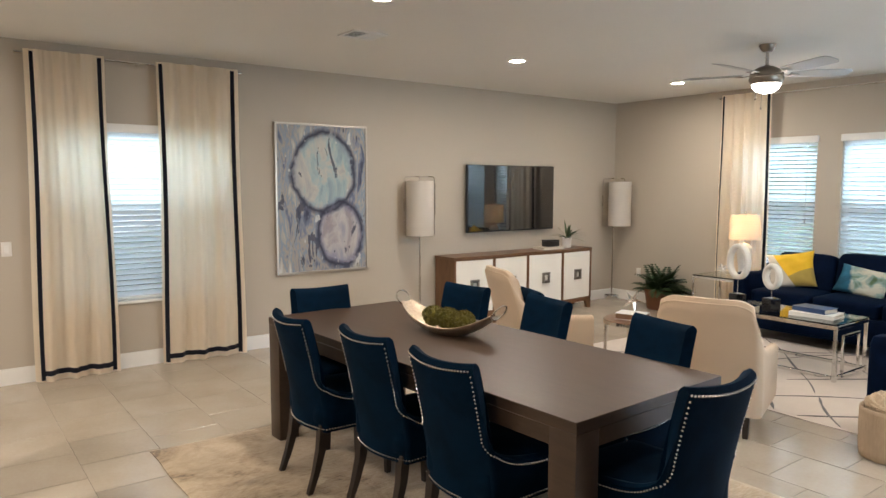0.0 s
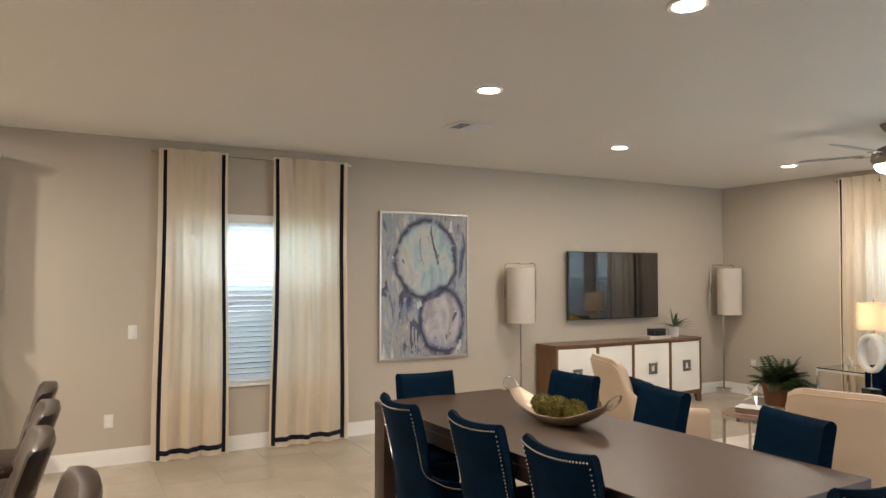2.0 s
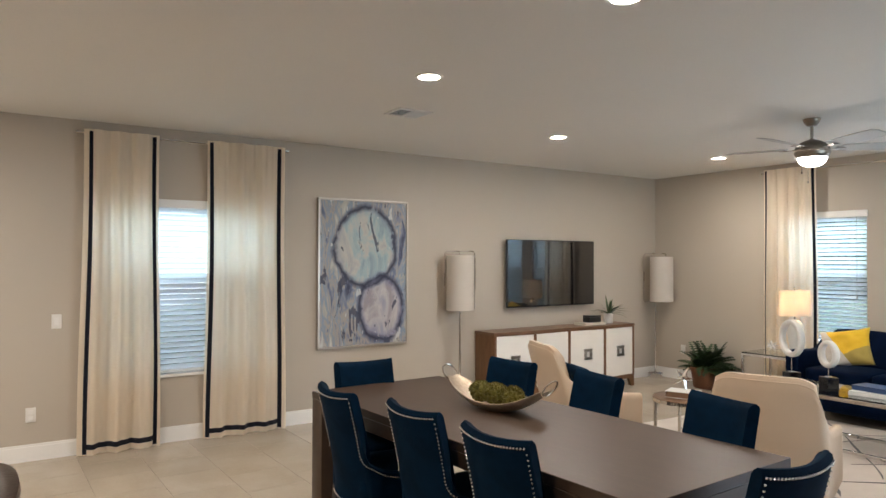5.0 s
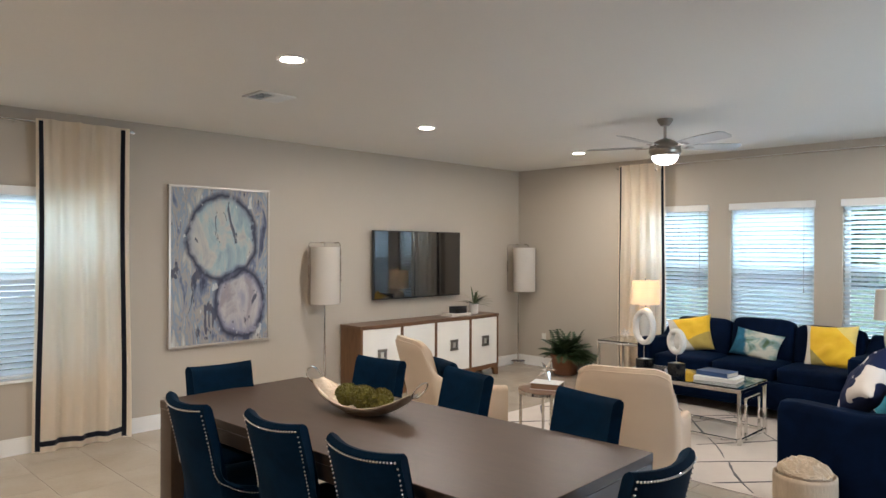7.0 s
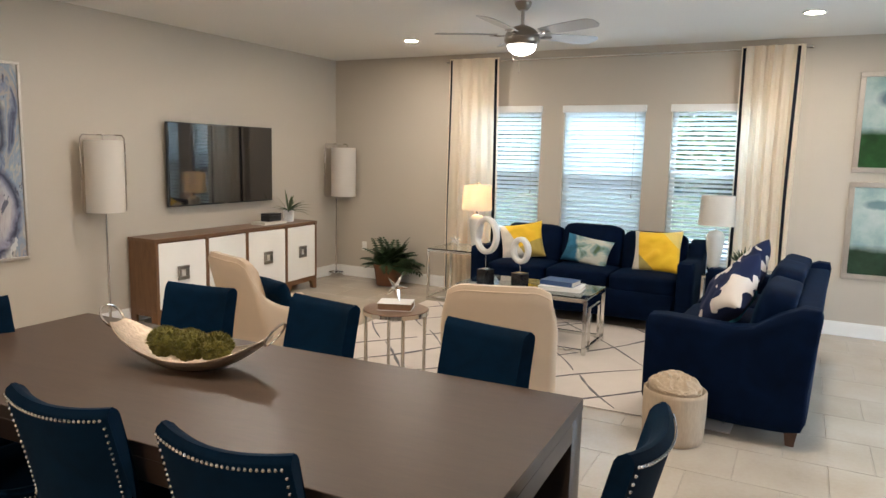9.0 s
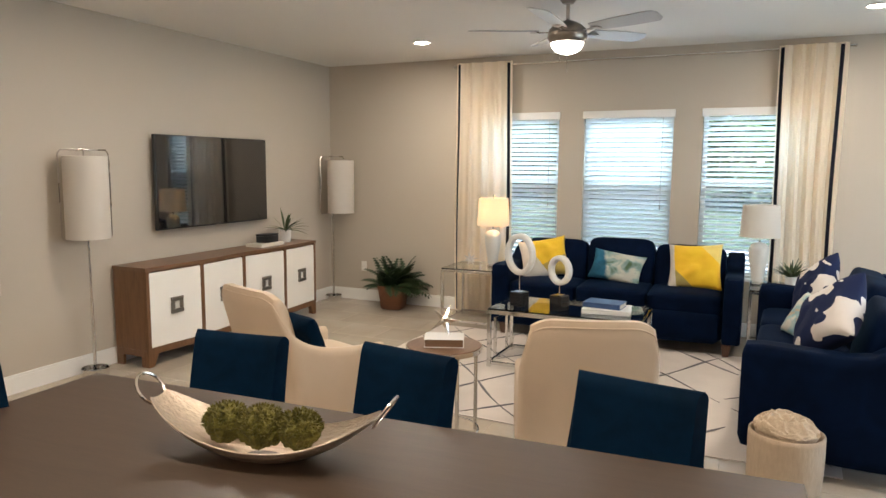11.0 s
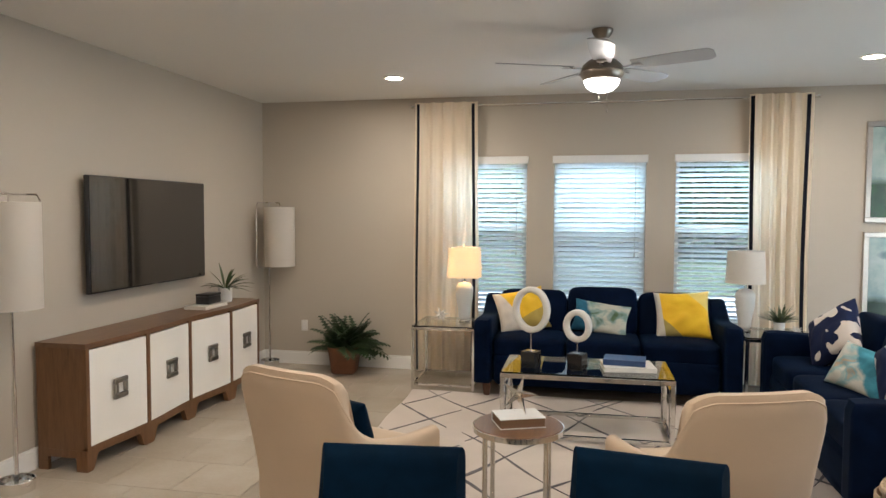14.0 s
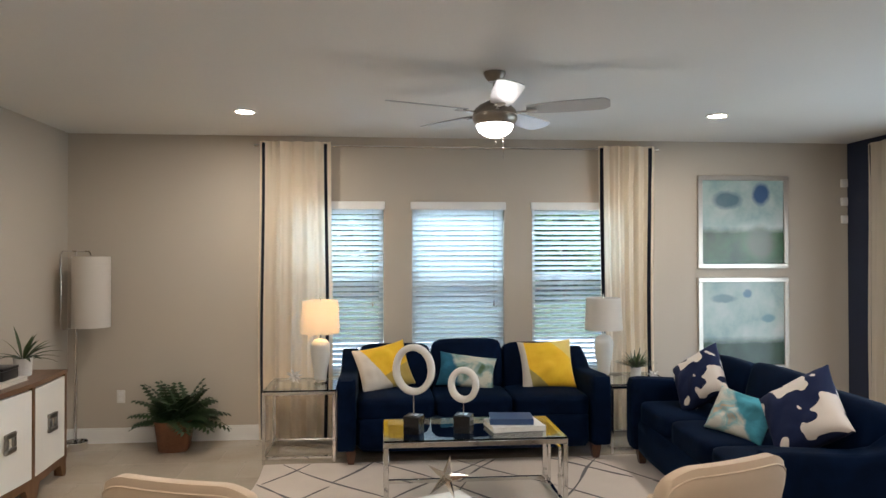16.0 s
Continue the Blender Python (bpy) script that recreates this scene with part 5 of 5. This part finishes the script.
    part("glass_top", bm, "glass", root, "clear glass top", 0)
    return root


CT = (2.775, 3.96, -2.02, -1.42, 0.488)
glass_table("coffee_table", "chrome coffee table with a clear glass top on the ivory rug", *CT, 0.032, -0.045, "", True)
glass_table("side_table", "square chrome side table with a glass top beside the sofa", 1.82, 2.40, -0.80, -0.22, STZ, 0.026, 0.05, "side tables by the sofa")
glass_table("side_table", "square chrome side table with a glass top beside the sofa", 4.66, 5.24, -0.80, -0.22, STZ, 0.026, 0.05, "side tables by the sofa")


def round_table(p, r, z):
    root = thing("round_side_table", "small round wooden side table on four chrome legs", "side table")
    bm = B()
    lathe(bm, [(0.001, z - 0.022), (r - 0.012, z - 0.022), (r - 0.004, z - 0.018), (r - 0.004, z - 0.004), (r - 0.008, z), (0.001, z)], n=48)
    part("top", bm, "walnut_top", root, "round walnut top", 30)
    bm = B()
    n = 48
    loft(bm, [ring_at((0, 0, z - 0.03), r, n), ring_at((0, 0, z - 0.004), r, n), ring_at((0, 0, z - 0.004), r - 0.0035, n), ring_at((0, 0, z - 0.03), r - 0.0035, n)], True, False)
    part("metal_band", bm, "chrome", root)
    for k in range(4):
        a = radians(45 + 90 * k)
        bm = B()
        tube(bm, [((r - 0.02) * math.cos(a), (r - 0.02) * math.sin(a), 0.016), ((r - 0.02) * math.cos(a), (r - 0.02) * math.sin(a), z - 0.023)], 0.0125, 10)
        part("leg", bm, "chrome", root)
    bm = B()
    tube(bm, [((r - 0.02) * math.cos(2 * math.pi * i / 32), (r - 0.02) * math.sin(2 * math.pi * i / 32), 0.05) for i in range(32)], 0.006, 6, True)
    part("foot_ring", bm, "chrome", root)
    root.matrix_basis = pose(*p)


RT = (3.034, -3.438)
round_table((RT[0], RT[1], 0.0), 0.225, 0.56)
book((RT[0] + 0.0, RT[1] + 0.0, 0.561), 0.17, 0.23, 0.05, -68, "book_white", "thick white book with brown page edges on the round table", "", "book_edge")


def star(p, r, spikes, label, material, seed, name="star_ornament"):
    """A solid spiked ornament resting on three points."""
    rnd = random.Random(seed)
    root = thing(name, label, "ornament")
    low = 0.0
    for d in spikes:
        d = Vector(d).normalized()
        s = d.orthogonal().normalized()
        w = d.cross(s)
        bm = B()
        base = [bm.verts.new((s * math.cos(a) + w * math.sin(a)) * r * 0.22) for a in (0.3, 1.87, 3.44, 5.01)]
        q = d * r * (0.92 + 0.08 * rnd.random())
        low = min(low, q.z)
        tip = bm.verts.new(q)
        for k in range(4):
            bm.faces.new((base[k], base[(k + 1) % 4], tip))
        bm.faces.new(list(reversed(base)))
        part("spike", bm, material, root, "", 10)
    root.matrix_basis = pose(p[0], p[1], p[2] - low + 0.001)
    return root


five = [(math.sin(radians(72 * k + 14)), 0.12 * (-1) ** k + 0.3 * math.cos(radians(72 * k + 14)), math.cos(radians(72 * k + 14))) for k in range(5)]
star((RT[0] + 0.0, RT[1], 0.612), 0.105, five + [(0.1, -0.6, 0.1)], "polished silver five-pointed star on a book", "silver", 1)
many = [(math.cos(a * 2.4) * math.sqrt(1 - z * z), math.sin(a * 2.4) * math.sqrt(1 - z * z), z) for a, z in ((i, -0.85 + 1.7 * i / 15) for i in range(16))]
star((2.04, -0.55, STZ), 0.085, many, "white spiky coral ornament on the glass side table", "plaster", 2, "coral_ornament")
star((5.08, -0.66, STZ), 0.06, many, "small white coral ornament on the glass side table", "plaster", 3, "coral_ornament")
spiky_plant("potted_plant", (4.98, -0.52, STZ + 0.001), 1.0, "small leafy plant in a white pot on the side table", "ceramic", 60, "leaf_light", 0.5)


def ring_sculpture(p, rw, rh, tube_r, stem, rz):
    root = thing("ring_sculpture", "white textured ring on a black block with a thin stem", "sculpture", "ring sculptures on the coffee table")
    bm = B()
    box(bm, -0.055, 0.055, -0.055, 0.055, 0, 0.115, 0.002, 1)
    part("base_block", bm, "marble_black", root)
    bm = B()
    box(bm, -0.03, 0.03, -0.03, 0.03, 0.1155, 0.119, 0.001, 1)
    tube(bm, [(0, 0, 0.118), (0, 0, 0.118 + stem + 0.01)], 0.0045, 10)
    part("stem", bm, "chrome", root)
    bm = B()
    n, k = 44, 12
    zc = 0.118 + stem + rh
    vs = []
    for i in range(n):
        a = 2 * math.pi * i / n
        c = Vector(((rw - tube_r) * math.cos(a), 0, zc + (rh - tube_r) * math.sin(a)))
        o = Vector((math.cos(a), 0, math.sin(a)))
        vs.append([bm.verts.new(c + o * tube_r * math.copysign(abs(math.cos(b)) ** 0.6, math.cos(b)) + Vector((0, 0.03 * math.copysign(abs(math.sin(b)) ** 0.6, math.sin(b)), 0))) for b in (2 * math.pi * j / k for j in range(k))])
    for i in range(n):
        for j in range(k):
            bm.faces.new((vs[i][j], vs[(i + 1) % n][j], vs[(i + 1) % n][(j + 1) % k], vs[i][(j + 1) % k]))
    part("ring", bm, "plaster", root, "", 60)
    root.matrix_basis = pose(*p, 0, 0, rz)


ring_sculpture((2.975, -1.82, CT[4] + 0.001), 0.145, 0.168, 0.022, 0.13, -22)
ring_sculpture((3.305, -1.83, CT[4] + 0.001), 0.105, 0.118, 0.021, 0.075, -22)
book((3.66, -1.74, CT[4] + 0.001), 0.27, 0.36, 0.035, 96, "book_white", "large white picture book on the glass coffee table")
book((3.64, -1.73, CT[4] + 0.037), 0.20, 0.29, 0.04, 84, "book_blue", "blue hardback book stacked on a white book")


# ---------------------------------------------------------------- sofas
def sofa(length, m, label, seats=3, seed=1):
    """Back along y = 0, front towards -y; x from 0 to length."""
    root = thing("sofa", label, "sofa", "navy sofas")
    D, arm = 0.90, 0.15
    bm = B()
    puff(bm, (length / 2, -D / 2 - 0.03, 0.245), (length - 2 * arm + 0.01, D - 0.08, 0.27), 0.12, 6)
    part("base", bm, "sofa", root, "", 60)
    for x in (arm / 2, length - arm / 2):
        bm = B()
        puff(bm, (x, -D / 2 - 0.01, 0.39), (arm, D, 0.57), 0.12, 8)
        for v in bm.verts:
            v.co.z += 0.012 * math.sin(v.co.y * 5)
            if v.co.z > 0.45:
                v.co.z += 0.15 * smooth((v.co.y + 0.36) / 0.26)
            v.co.y += 0.10 * max(0.0, v.co.z - 0.35) * smooth((v.co.y + 0.30) / 0.2)
        part("arm", bm, "sofa", root, "", 60)
    bm = B()
    puff(bm, (length / 2, -0.09, 0.44), (length - 0.16, 0.17, 0.68), 0.12, 10)
    for v in bm.verts:
        v.co.y += 0.06 * max(0, v.co.z - 0.3)
    part("back_frame", bm, "sofa", root, "", 60)
    w = (length - 2 * arm) / seats
    for i in range(seats):
        x = arm + w * (i + 0.5)
        bm = B()
        puff(bm, (x, -0.54, 0.435), (w - 0.008, 0.66, 0.17), 0.24, 9, 0.16)
        part("seat_cushion", bm, "sofa", root, "", 60)
        bm = B()
        puff(bm, (0, 0, 0), (w - 0.01, 0.20, 0.45), 0.29, 9)
        for v in bm.verts:
            v.co.y -= 0.035 * math.cos(v.co.x / w * 2.6) * math.cos(v.co.z / 0.46 * 2.6)
        o = part("back_cushion", bm, "sofa", root, "", 60)
        o.location = (x, -0.225, 0.655 + (0.035 if i == 1 else 0.0))
        o.rotation_euler = (radians(-12), 0, 0)
    for x in (0.11, length - 0.11):
        for y in (-0.08, -D + 0.08):
            bm = B()
            loft(bm, [[(x + a * r, y + b * r, z) for a, b in ((-1, -1), (1, -1), (1, 1), (-1, 1))] for z, r in ((0.0, 0.022), (0.125, 0.04))])
            o = part("leg", bm, "sofa_leg", root, "tapered brown wooden leg")
    root.matrix_basis = m
    return root


sofa(2.20, pose(2.415, -0.05, 0), "navy blue three-seat sofa under the windows")
sofa(2.22, pose(5.644, -0.989, 0, 0, 0, -92.6), "navy blue sofa standing on the ivory rug", 3, 2)


def pillow(w, h, t, m, material, label, seed=1):
    """A throw pillow about its centre, face to -z.. +z, in x, y."""
    rnd = random.Random(seed)
    bm = B()
    k1, k2 = rnd.uniform(0, 6), rnd.uniform(0, 6)

    def at(u, v, s):
        a, b = 2 * u - 1, 2 * v - 1
        ed = (1 - abs(a) ** 2.6) * (1 - abs(b) ** 2.6)
        pinch = 1 - 0.085 * (1 - a * a) * (abs(b) ** 3) - 0.0
        pin2 = 1 - 0.085 * (1 - b * b) * (abs(a) ** 3)
        z = t * 0.5 * max(0.0, ed) ** 0.42 + 0.006
        z += 0.006 * math.sin(6 * a + k1) * math.sin(5 * b + k2) * ed
        cr = noise.noise(Vector((a * 2.2 + k1, b * 2.2 + k2, seed)))
        z += (0.022 * cr - 0.008 * max(0.0, 1 - abs(cr) * 5)) * ed
        return (a * w / 2 * pin2, b * h / 2 * pinch, z if s else -z)

    sheet(bm, at, 24, 24, 1)
    o = tagged(part("throw_pillow", bm, material, None, "", 70), label, "pillow", "throw pillows")
    o.matrix_basis = m
    return o


# ---------------------------------------------------------------- armchairs
def armchair(m):
    root = thing("armchair", "cream upholstered armchair with sloping arms and dark legs", "armchair", "cream armchairs")
    bm = B()
    puff(bm, (0, 0.36, 0.36), (0.53, 0.62, 0.20), 0.25, 8, 0.15)
    part("seat", bm, "cream", root, "", 60)

    def shell(u, v, s):
        k = 2 * u - 1
        a = abs(k)
        sg = 1 if k >= 0 else -1
        if a < 0.45:
            p = Vector((0.30 * k / 0.45, 0.0 + 0.03 * (a / 0.45) ** 2))
            nr = Vector((0, -1))
        else:
            j = (a - 0.45) / 0.55
            if j < 0.15:
                th = j / 0.15 * math.pi / 2
                p = Vector((sg * (0.30 + 0.045 * math.sin(th)), 0.03 + 0.05 * (1 - math.cos(th))))
                nr = Vector((sg * math.sin(th), -math.cos(th)))
            else:
                j2 = (j - 0.15) / 0.85
                p = Vector((sg * 0.345, 0.08 + 0.58 * j2))
                nr = Vector((sg, 0))
        j = max(0.0, (a - 0.45) / 0.55)
        top = 0.915 - 0.045 * max(0.0, (a - 0.27) / 0.18) ** 2.2 if a < 0.45 else 0.55 + 0.32 * math.exp(-j / 0.16) - 0.03 * j
        z = 0.16 + (top - 0.16) * v
        th = 0.085 if a < 0.5 else 0.075
        e = 0.022 * smooth((v - 0.93) / 0.07)
        d = e if s else th - e
        q = p - nr * d
        return (q.x * 0.95, q.y - 0.14 * max(0, (z - 0.35) / 0.55) ** 1.2 * (1 - smooth(j * 1.6)), z)

    bm = B()
    sheet(bm, shell, 100, 16, 1)
    part("shell", bm, "cream", root, "", 60)
    bm = B()
    pts = [Vector(shell(u / 60, 0.955, 1)) + Vector((0, -0.002, 0.004)) for u in range(15, 46)]
    tube(bm, pts, 0.004, 6)
    part("piping", bm, "cream", root)
    for x in (-0.24, 0.24):
        for y in (0.06, 0.58):
            bm = B()
            loft(bm, [[(x + a * r, y + b * r, z) for a, b in ((-1, -1), (1, -1), (1, 1), (-1, 1))] for z, r in ((0.012, 0.015), (0.27, 0.026))])
            part("leg", bm, "leg", root)
    root.matrix_basis = m
    return root


ac = armchair(pose(2.10, -3.935, 0, 0, 0, -20))
copy_thing(ac, pose(3.985, -3.91, 0, 0, 0, 19.5))

# living-room rug with drawn lines
RX0, RX1, RY0, RY1 = 1.85, 5.15, -3.095, -0.82
rug = thing("living_rug", "ivory wool rug with charcoal crossing lines", "rug")
bm = B()
sheet(bm, lambda u, v, s: (RX0 + (RX1 - RX0) * u + 0.008 * math.sin(v * 17), RY0 + (RY1 - RY0) * v + 0.008 * math.sin(u * 23), 0.002 + 0.010 * s * (1 if 0 < u < 1 and 0 < v < 1 else 0.6)), 50, 40, 1)
part("rug_body", bm, "rug_living", rug, "", 60)
rnd = random.Random(12)
for fam in (1, -1):
    for i in range(-2, 9):
        bx = RX0 + i * 0.58 + rnd.uniform(-0.1, 0.1)
        slope = fam * rnd.uniform(0.95, 1.5)
        pts = []
        k1, k2 = rnd.uniform(0, 6), rnd.uniform(-0.12, 0.12)
        for j in range(25):
            v = j / 24
            y = RY0 + 0.03 + (RY1 - RY0 - 0.06) * v
            x = bx + (0.0 if fam > 0 else 1.6) + (RY1 - RY0) * v / slope * 0.9 + 0.06 * math.sin(5 * v + k1) + 0.02 * math.sin(13 * v + 2 * k1) + k2 * v
            if RX0 + 0.03 < x < RX1 - 0.03:
                pts.append((x, y))
        if len(pts) < 4:
            continue
        cut = rnd.randint(4, max(5, len(pts) - 5)) if len(pts) > 9 else len(pts)
        for run, slip in ((pts[:cut], 0.0), (pts[cut:], rnd.uniform(-0.05, 0.05))):
            if len(run) < 4:
                continue
            bm = B()
            w0 = rnd.uniform(0.007, 0.014)
            m = len(run) - 1
            sheet(bm, lambda u, v, s: (run[round(u * m)][0] + slip + (v - 0.5) * 2 * w0 * (0.45 + 0.9 * math.sin(7 * u + k1) ** 2) * (0.3 + 0.7 * min(1, 6 * u, 6 * (1 - u))),
                                       run[round(u * m)][1], 0.0125 + 0.0025 * s), m, 1, 1)
            part("woven_line", bm, "rug_line", rug, "", 60)


# ---------------------------------------------------------------- pillows
def leaning(x, y, z, rx, rz, spin):
    """Pose of a pillow that leans back by rx, turned to rz and tipped in its own plane by spin."""
    return pose(x, y, z, rx, 0, rz) @ pose(0, 0, 0, 0, 0, spin)


pillow(0.47, 0.40, 0.15, leaning(2.785, -0.44, 0.70, 68, 12, 11), "pillow_yellow_a", "square yellow and ivory pillow on the navy sofa", 1)
pillow(0.50, 0.30, 0.13, leaning(3.50, -0.45, 0.655, 64, -3, -8), "pillow_sea", "oblong teal and ivory printed pillow on the navy sofa", 2)
pillow(0.47, 0.43, 0.15, leaning(4.20, -0.46, 0.705, 68, -6, 4), "pillow_yellow_b", "square yellow and ivory pillow on the navy sofa", 3)
pillow(0.42, 0.41, 0.17, leaning(5.09, -1.50, 0.745, 66, -72, 38), "pillow_navy", "navy and white printed pillow on the navy sofa", 4)
pillow(0.40, 0.30, 0.14, leaning(5.03, -2.19, 0.64, 60, -58, -8), "pillow_teal", "small teal and white printed pillow on the navy sofa", 5)
pillow(0.44, 0.43, 0.19, leaning(5.06, -2.80, 0.785, 60, -72, 40), "pillow_navy", "navy and white printed pillow on the navy sofa", 6)
pillow(0.40, 0.32, 0.13, leaning(2.18, -3.66, 0.56, 70, 160, 0), "velvet", "small navy velvet pillow on the cream armchair", 7)

# ---------------------------------------------------------------- basket with a throw
root = thing("basket", "round woven cream basket on the tiled floor", "basket")
bm = B()
n = 48
prof = [(0.140, 0.0), (0.150, 0.006), (0.156, 0.05), (0.160, 0.18), (0.160, 0.31), (0.159, 0.332), (0.153, 0.338), (0.145, 0.332), (0.142, 0.10), (0.001, 0.10)]
lathe(bm, prof, n=n)
part("woven_body", bm, "basket", root, "", 60)
root.matrix_basis = pose(4.86, -3.34, 0.001) @ Matrix.Diagonal((1.1, 1.1, 0.9, 1.0))
bm = B()
bmesh.ops.create_icosphere(bm, subdivisions=6, radius=1.0)
for v in bm.verts:
    p = v.co.copy()
    q = p + 0.35 * Vector((noise.noise(p * 1.6), noise.noise(p * 1.6 + Vector((7, 0, 0))), noise.noise(p * 1.6 + Vector((0, 9, 0)))))
    ridge = 1 - abs(noise.noise(Vector((q.x * 1.6, q.y * 3.6, q.z * 1.5)) + Vector((3, 1, 2)))) * 3.2
    fold = 1 - abs(noise.noise(Vector((q.x * 4.5, q.y * 3.0, q.z * 4.0)))) * 3
    k = 0.72 + 0.36 * max(-0.6, ridge) + 0.14 * max(-0.6, fold)
    side = min(1.0, 0.86 + 0.16 * k)
    v.co = Vector((p.x * 0.143 * side, p.y * 0.143 * side, 0.345 + max(-0.06, p.z * 0.085 * k + 0.03 * noise.noise(p * 1.3))))
    if v.co.z < 0.345:
        f = min(1.0, 0.134 / max(0.001, (v.co.x ** 2 + v.co.y ** 2) ** 0.5))
        v.co.x, v.co.y = v.co.x * f, v.co.y * f
tw = tagged(part("throw_blanket", bm, "throw", None, "", 70), "crumpled beige knitted throw stuffed in the basket", "blanket")
tw.location = (4.86, -3.34, 0.0)
tw.scale = (1.08, 1.08, 0.90)


# ---------------------------------------------------------------- kitchen end
def bar_stool(m):
    root = thing("bar_stool", "brown tufted leather bar stool with dark legs", "bar stool", "bar stools in a row")
    bm = B()
    puff(bm, (0, 0, 0.66), (0.44, 0.42, 0.11), 0.25, 8, 0.15)
    part("seat", bm, "leather_brown", root, "", 60)

    def back(u, v, s):
        a = 2 * u - 1
        z = 0.60 + 0.45 * v
        x = a * (0.195 + 0.02 * v)
        groove = 0.006 * max(0.0, math.cos(v * 6 * math.pi)) ** 6 * (1 if 0.05 < v < 0.95 else 0)
        side = 0.018 * smooth((abs(a) - 0.86) / 0.14) + 0.012 * smooth((v - 0.95) / 0.05)
        mid = 0.175 + 0.125 * v ** 1.2 - 0.03 * a * a
        half = 0.034 - side * 0.9 - groove
        return (x, mid + (half if s else -half), z - 0.015 * a * a * v)

    bm = B()
    sheet(bm, back, 24, 48, 1)
    part("backrest", bm, "leather_brown", root, "", 60)
    for x in (-0.18, 0.18):
        for y in (-0.17, 0.18):
            bm = B()
            loft(bm, [[(x * (1.12 - 0.12 * z / 0.6) + a * r, y * (1.12 - 0.12 * z / 0.6) + b * r, z) for a, b in ((-1, -1), (1, -1), (1, 1), (-1, 1))] for z, r in ((0.0, 0.014), (0.62, 0.022))])
            part("leg", bm, "leg", root)
    for y in (-0.185, 0.195):
        bm = B()
        bar(bm, (-0.18, y, 0.22), (0.18, y, 0.22), 0.022)
        part("foot_rail", bm, "leg", root)
    root.matrix_basis = m
    return root


bs = bar_stool(pose(2.47, -8.245, 0))
for sx, sy in ((3.06, -8.235), (3.66, -8.25), (4.33, -8.14)):
    copy_thing(bs, pose(sx, sy, 0, 0, 0, 2))

upper = thing("upper_cabinet", "white painted wall cabinet with a crown moulding", "cabinet")
bm = B()
box(bm, 0.002, 0.33, -9.2, -8.40, 1.40, 2.44, 0.003, 1)
part("body", bm, "cabinet_white", upper)
bm = B()
loft(bm, [[(0.002, -9.2 , z), (0.335 + o, -9.2, z), (0.335 + o, -8.395 + o, z), (0.002, -8.395 + o, z)] for z, o in ((2.441, 0.0), (2.46, 0.012), (2.50, 0.05), (2.52, 0.055))])
part("crown", bm, "cabinet_white", upper, "", 20)
bm = B()
box(bm, 0.331, 0.35, -9.19, -8.81, 1.41, 2.43, 0.004, 1)
part("door", bm, "cabinet_white", upper)
bm = B()
box(bm, 0.331, 0.35, -8.79, -8.41, 1.41, 2.43, 0.004, 1)
part("door", bm, "cabinet_white", upper)
base = thing("base_cabinet", "white painted kitchen base cabinet", "cabinet")
bm = B()
box(bm, 0.002, 0.58, -9.2, -8.40, 0.10, 0.879, 0.003, 1)
box(bm, 0.002, 0.52, -9.2, -8.42, 0.0, 0.0995)
part("body", bm, "cabinet_white", base)
for y0, y1 in ((-9.19, -8.81), (-8.79, -8.41)):
    bm = B()
    box(bm, 0.581, 0.60, y0, y1, 0.12, 0.87, 0.004, 1)
    part("door", bm, "cabinet_white", base)
bm = B()
box(bm, 0.002, 0.63, -9.2, -8.38, 0.88, 0.92, 0.006, 2)
tagged(part("countertop", bm, "granite"), "pale stone kitchen countertop", "countertop")
oven = thing("toaster_oven", "black toaster oven standing on the counter", "toaster oven")
bm = B()
box(bm, 0.08, 0.42, -8.86, -8.44, 0.935, 1.37, 0.012, 2)
part("case", bm, "black", oven)
bm = B()
box(bm, 0.4205, 0.43, -8.84, -8.56, 0.97, 1.34, 0.003, 1)
part("door", bm, "screen", oven)
for y in (-8.82, -8.48):
    bm = B()
    box(bm, 0.1, 0.4, y - 0.015, y + 0.015, 0.921, 0.9345)
    part("foot", bm, "black", oven)


# ---------------------------------------------------------------- floor tiles
floor = tagged(new("floor"), "beige porcelain tile floor with sand grout joints", "floor", "", "structure")
bm = B()
box(bm, -T, XR + T, YB - T, T, -0.26, -0.004)
part("grout_bed", bm, "grout", floor, "", 0)
TW, TH_, G = 0.442, 0.437, 0.004
bm = B()
box(bm, -TW / 2 + G / 2, TW / 2 - G / 2, -TH_ / 2 + G / 2, TH_ / 2 - G / 2, -0.0039, 0.0, 0.0015, 1)
tile = bpy.data.meshes.new("tile")
bm.to_mesh(tile)
bm.free()
tile.materials.append(M["tile"])
rest = []
for r in range(-8, 20):
    yy = -3.30 - TH_ / 2 - r * TH_
    for c in range(-11, 8):
        xx = 4.33 + TW / 2 + c * TW + (TW / 2 if r % 2 else 0)
        if not (-0.3 < xx < XR + 0.3 and YB - 0.3 < yy < 0.3):
            continue
        if yy > -7.1:
            piece("tile", tile, floor, (xx, yy, 0))
        else:
            rest.append((xx, yy))
bm = B()
for xx, yy in rest:
    box(bm, xx - TW / 2 + G / 2, xx + TW / 2 - G / 2, yy - TH_ / 2 + G / 2, yy + TH_ / 2 - G / 2, -0.0039, 0.0)
tagged(part("far_tiles", bm, "tile", floor, "", 0), "", "", "", "stuff")
